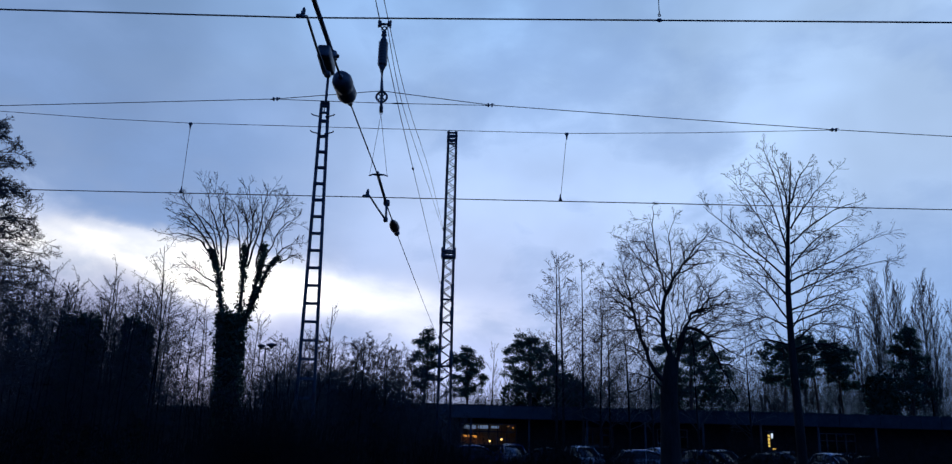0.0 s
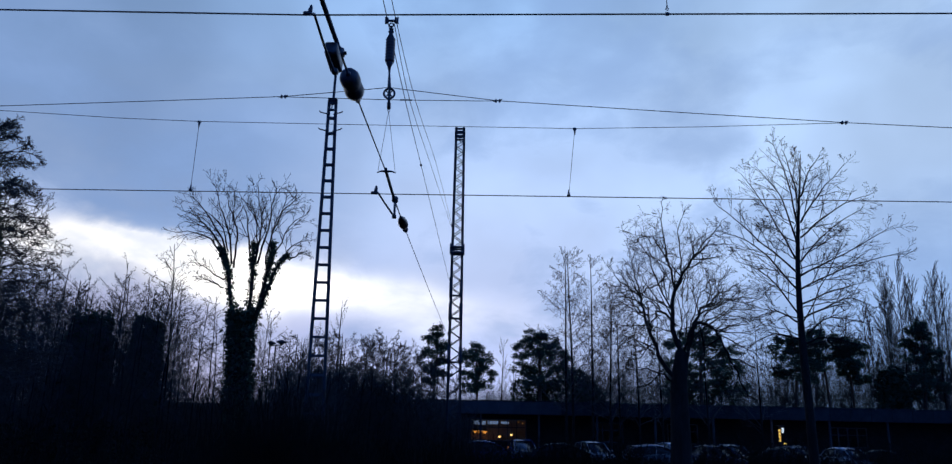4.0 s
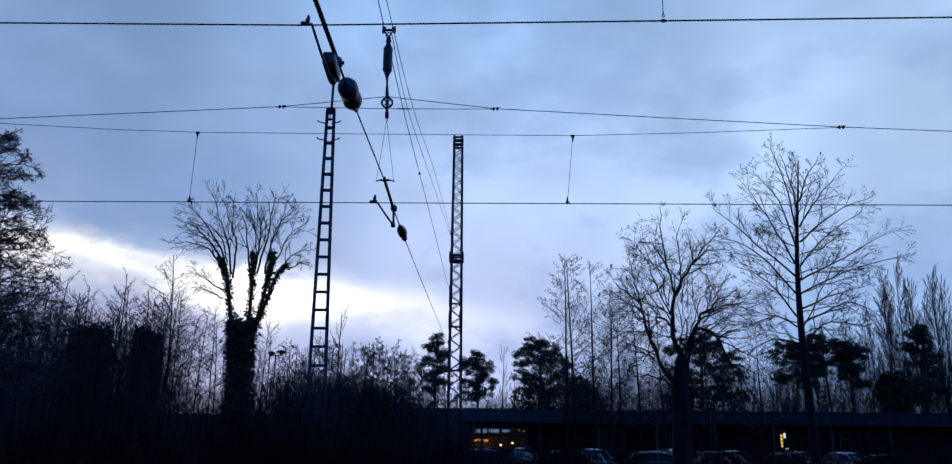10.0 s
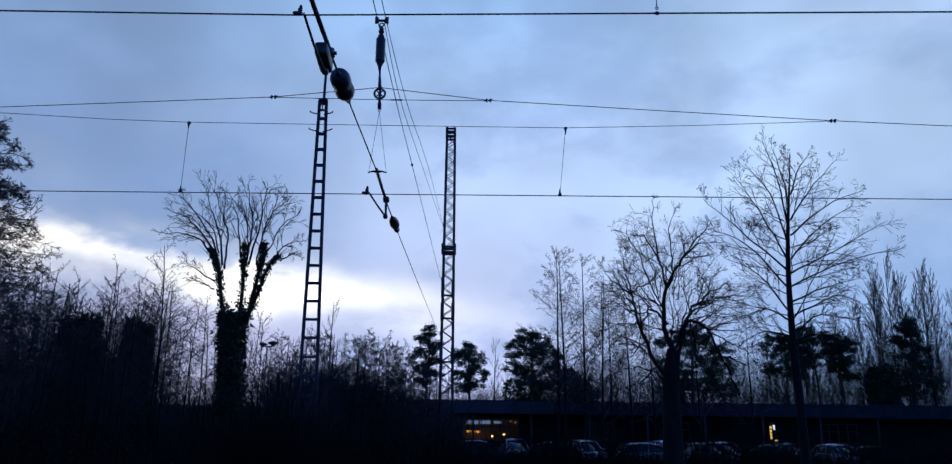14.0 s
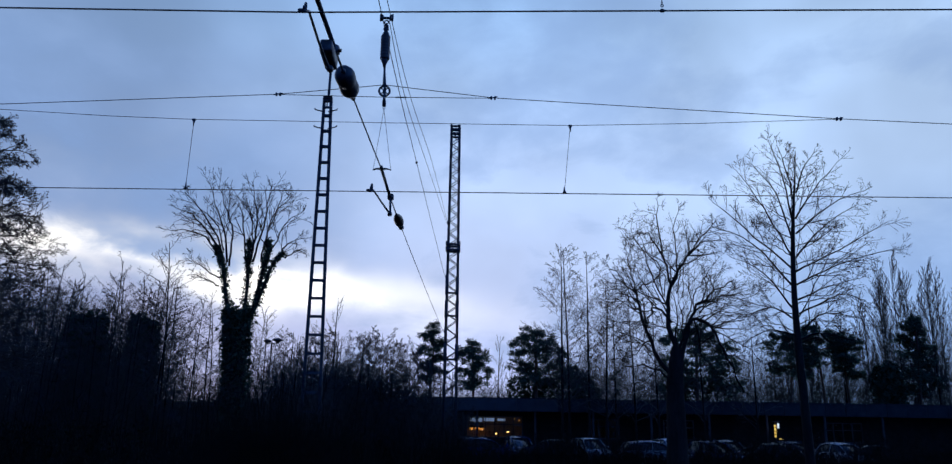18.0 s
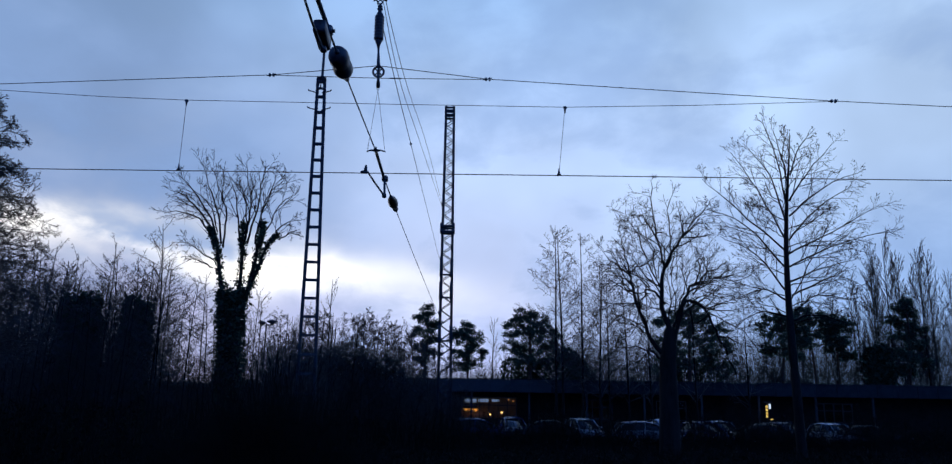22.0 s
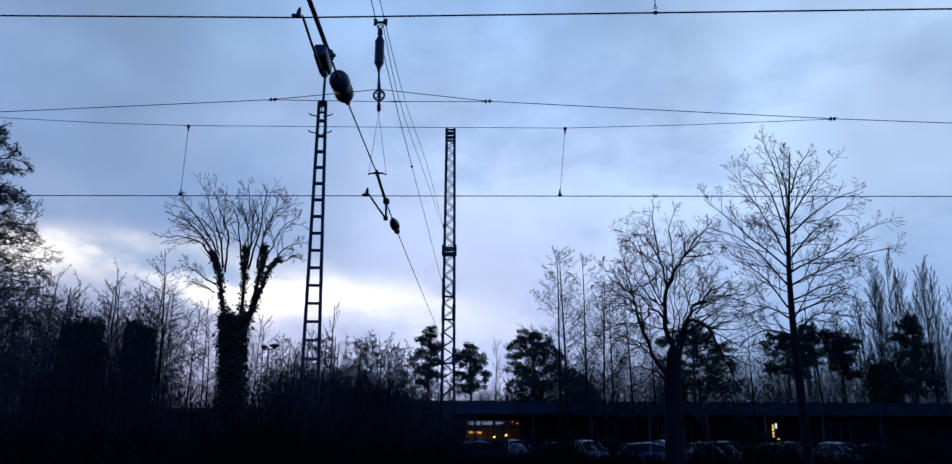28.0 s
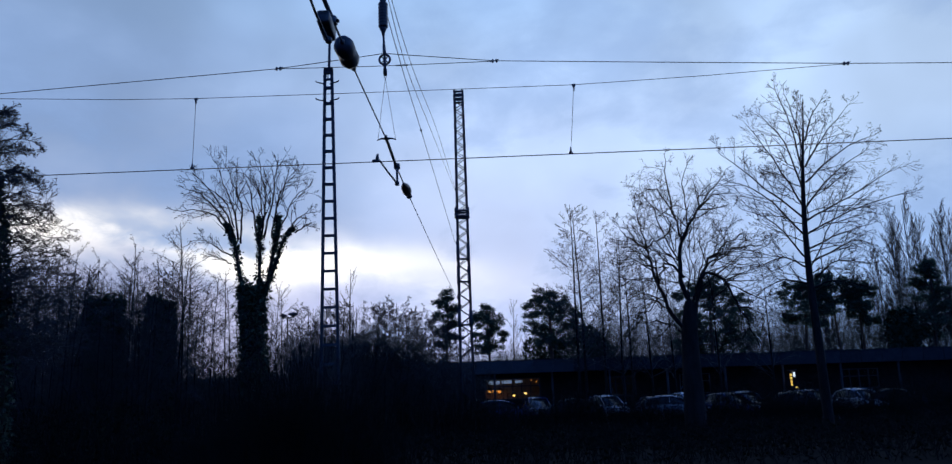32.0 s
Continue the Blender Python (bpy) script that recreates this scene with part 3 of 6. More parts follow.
def build_registration(near):
    """Tube, drop bracket, steady arm and clamp that hold a contact wire sideways, with the strain insulator behind."""
    x = LINE_X
    if near:
        y0, y1, ins0, ins1, after, r, arm_y, label = 4.2, 6.80, 7.32, 7.86, 10.6, 0.022, NEAR_Y, "dark steel registration tube and steady arm of the nearer track"
    else:
        y0, y1, ins0, ins1, after, r, arm_y, label = 10.62, 12.1, 13.25, 14.15, 14.5, 0.024, far_y(-1.53), "dark steel registration tube and steady arm of the farther track"
    t = thing("registration_arm", (x, y1, 5.8), label, "registration arm", "registration arms")
    z = 5.8
    part("tube", Shape().rod((x + 0.02, y0, z + (0.03 if not near else 0.0)), (x, y1 + 0.05, z), r, 12), STEEL, t, "round steel tube")
    if near:
        s = Shape().box((x - 0.05, 5.60, z + 0.05), (0.16, 0.10, 0.05), None, 0.012).rod((x + 0.05, 5.5, z + 0.06), (x + 0.36, 5.52, z + 0.07), 0.012)
        part("tube_clamp", s, STEEL, t)
    else:
        s = Shape().tube([V(-1.532, far_y(-1.53), 5.838), V(-1.47, y0 + 0.05, 5.832), V(-1.39, y0 + 0.05, 5.83), V(-1.31, y0 + 0.05, 5.832), V(-1.257, far_y(-1.25), 5.838)], [0.009, 0.012, 0.022, 0.012, 0.009], 8)
        s.box((-1.39, y0, 5.845), (0.04, 0.05, 0.05), None, 0.012)
        part("spreader", s, STEEL, t, "short cross bar hung on two wires")
    drop = Shape()
    if near:
        # plate bracket: two cheeks with a web
        m = Matrix.Rotation(radians(-8), 3, "X")
        drop.box((x - 0.015, y1 - 0.18, 5.635), (0.115, 0.34, 0.13), m, 0.012)
        drop.box((x + 0.0, y1 - 0.01, 5.775), (0.10, 0.11, 0.10), None, 0.02)
        drop.rod((x - 0.08, y1 - 0.03, 5.76), (x + 0.075, y1 - 0.03, 5.76), 0.018, 10)
        foot = V(x + 0.005, 6.62, 5.47)
        drop.box(foot + V(0, 0.0, 0.02), (0.06, 0.07, 0.06), None, 0.012)
    else:
        drop.rod((x + 0.01, y1 - 0.05, 5.82), (x + 0.03, y1 - 0.15, 5.46), 0.020, 10)
        drop.box((x + 0.012, y1 - 0.03, 5.80), (0.10, 0.12, 0.10), None, 0.018)
        foot = V(x + 0.03, y1 - 0.2, 5.46)
        drop.box(foot, (0.07, 0.07, 0.07), None, 0.012)
    part("drop_bracket", drop, STEEL, t, "bolted drop bracket")
    grip = V(-1.432 if near else -1.54, arm_y, 5.525 if near else 5.515)
    arm = [foot, foot.lerp(grip, 0.5) + V(0, 0, 0.02), grip + V(0.02, 0.06, 0.03), grip]
    part("steady_arm", Shape().tube(arm, [0.013, 0.012, 0.011, 0.011] if near else [0.017, 0.015, 0.014, 0.014], 10), STEEL, t, "slim steady arm")
    k = 0.62 if near else 0.9
    c = Shape().box(grip + V(-0.02, 0, 0.0), (0.12 * k, 0.05 * k, 0.05 * k), None, 0.012 * k).box(grip + V(0.0, 0, 0.045 * k), (0.055 * k, 0.05 * k, 0.07 * k), None, 0.014 * k)
    c.lathe([(0.024 * k, 0.0), (0.022 * k, 0.04 * k), (0.010 * k, 0.065 * k)], Matrix.Translation(grip + V(0.005, 0, 0.06 * k)), 10)
    part("wire_clamp", c, STEEL, t, "contact wire clamp")
    part("link_rod", Shape().rod((x, y1, z), (x, ins0 + 0.02, z), 0.012).box((x, ins0, z), (0.05, 0.08, 0.05), None, 0.01), STEEL, t)
    barrel("strain_insulator", (x, ins0, z), (x, ins1, z), 0.110 if near else 0.074, t, GREY_GLAZE if near else PORCELAIN)
    end = Shape().lathe([(0.055, -0.03), (0.055, 0.03), (0.036, 0.07), (0.030, 0.15), (0.016, 0.20)], axis((x, ins1, z), (x, after, z)), 14)
    end.box((x, ins1 + 0.05, z), (0.06, 0.13, 0.06), None, 0.012).rod((x - 0.04, ins1 + 0.06, z), (x + 0.04, ins1 + 0.06, z), 0.014)
    part("insulator_cap", end, STEEL, t)
    part("tie_wire", Shape().rod((x, ins1 + 0.08, z), (x + (0.02 if near else 0), after, z + (0.02 if near else 0)), 0.0095), ROPE, t, "straight tie wire to the next tube")


build_far_line()
build_near_line()
build_cross_span()
build_suspension()
build_registration(True)
build_registration(False)


# ---- masts ----
def build_ladder_mast():
    """Two channel legs joined by flat battens."""
    y, top = 17.5, 9.95
    centre = lambda z: -3.715 + (top - z) * 0.0116
    half = lambda z: 0.084 + (top - z) * 0.0156
    t = thing("ladder_mast", (centre(0), y, 0), "dark weathered flat steel mast of two legs and battens", "mast")
    for k in (-1, 1):
        s = Shape()
        for a, b in ((-0.05, 9.95),):
            lo, hi = V(centre(a) + k * half(a), y, a), V(centre(b) + k * half(b), y, b)
            m = (hi - lo).to_track_quat("Z", "Y").to_matrix()
            s.box((lo + hi) / 2, (0.054, 0.075, (hi - lo).length), m, 0.008)
        part("leg", s, MAST, t, "tapering steel channel leg")
    z = 9.86
    while z > 0.6:
        for k in (-1, 1):
            part("batten", Shape().box((centre(z), y + k * 0.040, z), (half(z) * 2 + 0.04, 0.010, 0.058)), MAST, t, smooth=False)
        z -= 0.405 + (9.86 - z) * 0.005
    head = Shape().box((centre(9.8), y, 9.965), (0.215, 0.13, 0.03)).box((centre(9.8), y - 0.05, 9.925), (0.19, 0.014, 0.07)).box((centre(9.8), y - 0.05, 9.66), (0.20, 0.014, 0.06))
    head.box((centre(9.8), y - 0.05, 9.79), (0.024, 0.014, 0.24))
    for i in range(3):
        head.rod((centre(9.8) - 0.06 + 0.06 * i, y - 0.08, 9.925), (centre(9.8) - 0.06 + 0.06 * i, y - 0.05, 9.925), 0.014, 6)
    part("head_plate", head, MAST, t)
    for z in (9.56, 9.11):
        s, c = Shape(), centre(z)
        for k in (-1, 1):
            s.tube([V(c + k * 0.05, y - 0.06, z - 0.02), V(c + k * 0.17, y - 0.14, z - 0.025), V(c + k * 0.26, y - 0.14, z), V(c + k * 0.285, y - 0.14, z + 0.035)], [0.017] * 4, 6)
        part("horn_bracket", s, STEEL, t, "curved cross bracket")
    part("top_pole", Shape().rod((centre(9.9) + 0.015, y, 9.9), (centre(9.9) + 0.03, y, 10.95), 0.034, 10, 0.032), MAST, t, "slim pole above the head of the mast")


def build_lattice_mast():
    """Four angle legs with zigzag bracing on every side."""
    y, top, foot = 34.0, 15.8, ground_z(34)
    centre = lambda z: -0.945 + (top - z) * 0.0028
    half = lambda z: 0.170 + (top - z) * 0.0066
    t = thing("lattice_mast", (centre(foot), y, foot), "tall grey lattice steel mast of the cross span", "mast")
    corner = lambda kx, ky, z: V(centre(z) + kx * half(z), y + ky * half(z), z)
    for kx in (-1, 1):
        for ky in (-1, 1):
            a, b = corner(kx, ky, foot - 0.05), corner(kx, ky, top)
            m = (b - a).to_track_quat("Z", "Y").to_matrix()
            mid, n_ = (a + b) / 2, (b - a).length
            s = Shape().box(mid + V(0, ky * 0.04, 0), (0.09, 0.014, n_), m).box(mid + V(kx * 0.04, 0, 0), (0.014, 0.09, n_), m)
            part("leg", s, MAST, t, "steel angle leg")
    z, flip = top - 0.45, 1
    while z > foot + 0.7:
        step = half(z) * 1.45
        for axis_, side in (("x", -1), ("x", 1), ("y", -1), ("y", 1)):
            if axis_ == "x":
                a, b = corner(-flip, side, z), corner(flip, side, z - step)
            else:
                a, b = corner(side, -flip, z), corner(side, flip, z - step)
            part("brace", Shape().tube([a, b], [0.024, 0.024], 4), MAST, t, smooth=False)
        z -= step
        flip = -flip
    for z in (15.72, 15.5, 15.3):
        s = Shape()
        for k in (-1, 1):
            s.box((centre(z), y + k * (half(z) + 0.01), z), (half(z) * 2 + 0.16, 0.03, 0.10)).box((centre(z) + k * (half(z) + 0.01), y, z), (0.03, half(z) * 2 + 0.16, 0.10))
        part("head_band", s, MAST, t)
    for z, grow in ((9.87, 0.13), (9.62, 0.10)):
        s = Shape()
        for k in (-1, 1):
            s.box((centre(z), y + k * (half(z) + 0.05), z), (half(z) * 2 + 2 * grow, 0.08, 0.10), None, 0.012)
            s.box((centre(z) + k * (half(z) + 0.07), y, z + 0.06), (0.12, 0.5, 0.22), None, 0.02)
        part("rope_anchor", s, STEEL, t, "bolted band that anchors the ropes")
    for z in (10.9, 8.35, 5.86):
        s = Shape().box((centre(z) - half(z) - 0.03, y - half(z) - 0.04, z), (0.14, 0.12, 0.18), None, 0.02)
        part("anchor_eye", s, STEEL, t)
    for z in (7.6, 6.55, 4.6):
        s = Shape()
        for kx in (-1, 1):
            s.box((centre(z) + kx * (half(z) + 0.012), y - half(z), z + 0.3), (0.15, 0.15, 0.8), None, 0.01)
        s.box((centre(z), y - half(z) - 0.01, z), (half(z) * 2, 0.03, 0.09))
        part("splice_plate", s, MAST, t, "riveted splice plates")


build_ladder_mast()
build_lattice_mast()


# ---- trees ----
UP = Vector((0, 0, 1))


def any_dir(rng):
    z, a = rng.uniform(-1, 1), rng.uniform(0, 6.28319)
    r = math.sqrt(1 - z * z)
    return Vector((r * math.cos(a), r * math.sin(a), z))


def turned(d, angle, rng):
    """d bent by an angle in a random direction."""
    side = d.cross(any_dir(rng))
    if side.length < 1e-4:
        side = d.cross(Vector((1, 0.2, 0.1)))
    return (d * math.cos(angle) + side.normalized() * math.sin(angle)).normalized()


class Habit:
    """How a kind of tree branches."""

    def __init__(self, kids=(7, 6, 4), spread=(35, 60), ratio=0.55, lift=0.10, gnarl=0.16, twig=0.007, buds=0.0, fine=0.5, taper=0.4, slim=False):
        self.kids, self.spread, self.ratio, self.lift, self.gnarl = kids, spread, ratio, lift, gnarl
        self.twig, self.buds, self.fine, self.taper, self.slim = twig, buds, fine, taper, slim


def children(s, pts, r0, r1, level, habit, rng, start=0.2):
    """Branches that leave a path; level counts down to the twigs."""
    if level < 1:
        return
    count = habit.kids[-level] if level <= len(habit.kids) else habit.kids[0]
    total = sum((pts[i + 1] - pts[i]).length for i in range(len(pts) - 1))
    for j in range(count):
        u = start + (1 - start) * (j + rng.random()) / count
        i = min(int(u * (len(pts) - 1)), len(pts) - 2)
        f = u * (len(pts) - 1) - i
        p = pts[i].lerp(pts[i + 1], f)
        d = (pts[i + 1] - pts[i]).normalized()
        d = turned(d, radians(rng.uniform(*habit.spread)), rng)
        r = max(min((r0 + (r1 - r0) * u) * 0.62, 0.036), habit.twig)
        reach = habit.ratio if level >= len(habit.kids) else habit.fine
        grow(s, p, d, total * reach * rng.uniform(0.6, 1.15) * (1.2 - 0.8 * u), r, level - 1, habit, rng)


def grow(s, p, d, length, r, level, habit, rng):
    if level == 0:
        # a twig: a slim cone
        tip = p + (d + any_dir(rng) * 0.1 + UP * habit.lift).normalized() * length
        u = d.cross(any_dir(rng)).normalized() * r
        if habit.slim:
            s.sliver(p, tip, u * 1.2)
            return
        w = d.cross(u).normalized() * r
        base = len(s.v)
        s.v += [p + u, p - u * 0.5 + w * 0.87, p - u * 0.5 - w * 0.87, tip]
        s.f += [(base, base + 1, base + 3), (base + 1, base + 2, base + 3), (base + 2, base, base + 3)]
        if habit.buds and rng.random() < 0.5:
            b = habit.buds * rng.uniform(0.6, 1.2)
            s.leaf(tip, any_dir(rng) * b, any_dir(rng) * b * 0.6)
        return
    steps = (3 if level > 1 else 2) if habit.slim else (5 if level > 2 else (4 if level == 2 else 3))
    pts = [p]
    for i in range(steps):
        d = (d + any_dir(rng) * habit.gnarl + UP * habit.lift).normalized()
        p = p + d * (length / steps)
        pts.append(p)
    end = max(r * habit.taper, habit.twig)
    s.tube(pts, [r + (end - r) * i / steps for i in range(steps + 1)], 5 if r > 0.03 else 3, False)
    children(s, pts, r, end, level, habit, rng)


def limb(parent, name, knots, r0, r1, level, habit, rng, mat, start=0.2, wobble=0.06):
    """A main branch with all that grows on it, as one part."""
    s = Shape()
    pts = smooth_path(knots)
    pts = [p + any_dir(rng) * wobble * (0 if i == 0 else 1) for i, p in enumerate(pts)]
    m = len(pts) - 1
    s.tube(pts, [r0 + (r1 - r0) * i / m for i in range(m + 1)], 7 if r0 > 0.05 else 5, False)
    children(s, pts, r0, r1, level, habit, rng, start)
    return part(name, s, mat, parent)


def foliage(s, points, rng, size, flat=0.6):
    for p in points:
        s.leaf(p, any_dir(rng) * size * rng.uniform(0.6, 1.3), any_dir(rng) * size * flat * rng.uniform(0.6, 1.2))


def round_path(pts, radii, count, rng, fringe=0.12):
    """Random points just off a stem."""
    out = []
    for _ in range(count):
        u = rng.random() * (len(pts) - 1)
        i = min(int(u), len(pts) - 2)
        p = pts[i].lerp(pts[i + 1], u - i)
        r = radii[i] + (radii[i + 1] - radii[i]) * (u - i)
        d = any_dir(rng)
        d.z *= 0.4
        out.append(p + d.normalized() * (r * rng.uniform(0.7, 1.0) + abs(rng.gauss(0, fringe))))
    return out


def limbs_from(rows, y, rng, depth=0.35, crest=99.0, squash=1.0):
    """Rows of (x, z) knots in the plane of the tree, bent towards or away from the tracks."""
    for row in rows:
        row = [(x, z if z < crest else crest + (z - crest) * squash) for x, z in row]
        x0 = row[0][0]
        lean = rng.uniform(-depth, depth)
        yield [V(x, y + lean * abs(x - x0) + (0.25 * lean * (z - row[0][1])), z) for x, z in row]


def build_alder():
    """The tall tree with a straight stem and rising limbs."""
    y, rng = 32.0, random.Random(11)
    t = thing("alder_tree", (14.0, y, ground_z(y)), "tall bare alder with straight trunk, rising limbs and catkins", "tree")
    stem = [V(14.05, y, ground_z(y) - 0.1), V(14.0, y, 2.8), V(13.94, y, 6.0), V(14.0, y, 8.6), V(14.2, y, 11.0), V(14.40, y, 12.6), V(14.55, y, 14.1)]
    pts = smooth_path(stem)
    m = len(pts) - 1
    part("trunk", Shape().tube(pts, [0.205 * (1 - i / m) ** 1.15 + 0.014 for i in range(m + 1)], 10, False), BARK, t)
    habit = Habit((10, 5, 3), (28, 54), 0.38, 0.03, 0.07, 0.0066, 0.040, 0.62)
    rows = (((13.94, 6.42), (12.86, 6.93), (11.78, 6.47)), ((13.92, 6.81), (12.65, 8.38), (10.94, 9.11)), ((13.95, 7.86), (12.18, 9.72), (10.57, 10.39)),
            ((13.95, 8.66), (11.84, 10.49), (10.35, 11.86)), ((14.00, 9.20), (12.91, 11.39), (11.74, 13.37)), ((14.08, 9.75), (13.53, 12.25), (12.47, 13.91)),
            ((14.20, 10.72), (13.76, 12.97), (13.06, 14.97)), ((14.27, 11.41), (14.09, 13.26), (13.73, 14.69)))
    more = (((14.41, 12.26), (14.82, 13.42), (15.52, 14.60)), ((14.31, 10.99), (15.27, 12.42), (16.69, 14.17)), ((14.26, 10.25), (16.01, 11.78), (18.36, 12.95)),
            ((14.18, 9.15), (15.76, 10.74), (17.82, 12.14)), ((14.14, 8.53), (16.31, 9.64), (18.94, 11.20)), ((14.09, 7.94), (15.81, 8.80), (18.57, 9.62)),
            ((14.07, 7.28), (15.72, 7.97), (17.69, 8.55)), ((14.12, 6.68), (16.07, 7.57), (17.23, 7.38)), ((14.21, 6.04), (15.32, 6.70), (17.42, 6.44)), ((14.1, 5.6), (15.2, 5.9), (16.6, 5.5)), ((14.0, 5.7), (12.9, 6.0), (11.8, 5.5)))
    for knots in limbs_from(rows + more, y, rng, 0.28, 10.0, 0.93):
        limb(t, "limb", knots, 0.048, 0.008, 3, habit, rng, BARK, 0.14, 0.04)
    for k in range(14):
        side, h = (-1 if k % 2 else 1), 5.4 + 0.42 * k
        q, reach = V(14.02, y, h), rng.uniform(2.2, 3.4) * (1.1 - 0.035 * k)
        out = V(side, rng.uniform(-0.6, 0.6), 0).normalized()
        limb(t, "limb", [q, q + out * reach * 0.35 + UP * 0.30, q + out * reach * 0.7 + UP * rng.uniform(0.3, 0.8), q + out * reach + UP * rng.uniform(0.2, 1.3)],
             0.026, 0.006, 3, habit, rng, BARK, 0.2, 0.05)
    for k in range(3):
        h = 6.5 + 1.6 * k
        a = rng.choice((-1, 1)) * rng.uniform(0.9, 1.4)
        out = V(math.sin(a) * 0.25, math.cos(a) * (1 if k % 2 else -1), 0)
        q = V(14.05, y, h)
        reach = (14.6 - h) * 0.45 + 0.8
        limb(t, "limb", [q, q + out * reach * 0.55 + UP * reach * 0.4, q + out * reach + UP * reach * 0.75], 0.030, 0.008, 2, habit, rng, BARK, 0.25, 0.05)
    s = Shape()
    grow(s, pts[-4], UP, 1.4, 0.022, 3, habit, rng)
    part("crown", s, TWIG, t)


def build_oak():
    """The gnarled spreading tree before the pines."""
    y, rng = 34.0, random.Random(23)
    t = thing("spreading_tree", (9.1, y, ground_z(y)), "gnarled bare spreading tree with crooked heavy limbs", "tree")
    stem = [V(9.1, y, ground_z(y) - 0.1), V(9.12, y, 2.0), V(9.15, y, 3.9), V(9.35, y, 5.3)]
    pts = smooth_path(stem)
    m = len(pts) - 1
    part("trunk", Shape().tube(pts, [0.50 - 0.20 * i / m + 0.12 * max(0, 0.3 - i / m) for i in range(m + 1)], 12, False), BARK, t)
    habit = Habit((10, 6, 3), (34, 70), 0.40, 0.02, 0.15, 0.0066, 0.0, 0.74)
    light = Habit((9, 5, 3), (32, 66), 0.44, 0.03, 0.14, 0.0064, 0.0, 0.76)
    rows = (((9.19, 4.04), (8.30, 5.14), (7.81, 6.99), (7.46, 7.94), (6.6, 8.7)), ((7.51, 7.88), (8.32, 8.40), (9.19, 8.98)),
            ((9.30, 5.10), (8.95, 6.68), (9.20, 8.13), (9.93, 9.57), (10.17, 10.29)), ((9.20, 8.13), (8.74, 10.13), (8.66, 12.43)),
            ((9.11, 6.46), (8.43, 7.17), (8.00, 6.39), (7.79, 5.35)), ((9.58, 5.11), (10.19, 7.03), (10.93, 7.73), (12.11, 8.54)),
            ((9.61, 5.59), (10.08, 6.58), (10.91, 6.16), (11.55, 4.87), (12.25, 3.16)))
    radii = (0.19, 0.07, 0.22, 0.10, 0.11, 0.15, 0.16)
    for knots, r in zip(limbs_from(rows, y, rng, 0.15), radii):
        limb(t, "limb", knots, r * 0.60, r * 0.12, 3, habit, rng, BARK, 0.25, 0.09)
    rows = (((8.91, 3.98), (8.13, 4.42), (7.04, 4.43), (6.27, 4.05)), ((9.96, 9.62), (10.61, 10.10), (11.81, 10.23)), ((9.99, 9.57), (10.85, 10.74), (11.48, 11.49)),
            ((10.25, 7.03), (11.34, 7.60), (12.74, 7.76)), ((7.86, 6.86), (7.15, 7.26), (6.0, 7.3)), ((10.96, 6.10), (11.67, 6.50), (12.92, 6.62)),
            ((8.95, 7.2), (8.2, 9.1), (7.5, 11.0)), ((9.5, 8.8), (9.4, 10.4), (9.7, 12.0)), ((8.9, 9.5), (8.1, 10.6), (7.2, 10.3)), ((7.6, 7.6), (7.3, 9.0), (7.1, 10.0)),
            ((9.42, 5.2), (9.65, 6.5), (9.5, 8.2)), ((9.5, 5.4), (10.0, 7.0), (10.0, 8.8)), ((9.3, 5.6), (9.35, 6.9), (9.0, 8.0)))
    for knots in limbs_from(rows, y, rng, 0.3):
        limb(t, "limb", knots, 0.046, 0.008, 3, light, rng, BARK, 0.15, 0.10)
    low = (((8.3, 5.1), (7.3, 5.6), (6.2, 5.5)), ((7.9, 6.5), (7.0, 6.5), (5.9, 6.1)), ((8.6, 4.6), (7.6, 3.8), (6.5, 3.4)), ((8.1, 5.6), (7.2, 4.9), (6.6, 4.8)),
           ((7.8, 7.2), (6.8, 7.9), (5.9, 7.8)), ((10.9, 6.1), (12.2, 5.5), (13.1, 4.3)), ((11.4, 5.1), (12.4, 4.7), (13.3, 4.6)), ((10.4, 6.4), (11.6, 7.2), (13.1, 7.1)), ((9.0, 6.2), (8.4, 6.3), (7.6, 6.0)))
    for knots in limbs_from(low, y, rng, 0.3):
        limb(t, "limb", knots, 0.034, 0.007, 3, light, rng, BARK, 0.15, 0.10)
    for k in range(13):
        a = radians(2 + 14.0 * k + rng.uniform(-7, 7))
        q = V(9.3 + 1.1 * math.cos(a), y + rng.uniform(-0.6, 0.6), 6.3 + 1.5 * math.sin(a))
        out = V(math.cos(a) * rng.uniform(0.9, 1.2), rng.uniform(-0.7, 0.7), math.sin(a) * 1.05 + 0.15)
        reach = rng.uniform(2.0, 3.2)
        limb(t, "limb", [q, q + out * reach * 0.3 + any_dir(rng) * 0.35, q + out * reach * 0.65 + any_dir(rng) * 0.4, q + out * reach], 0.028, 0.006, 3, light, rng, BARK, 0.1, 0.09)


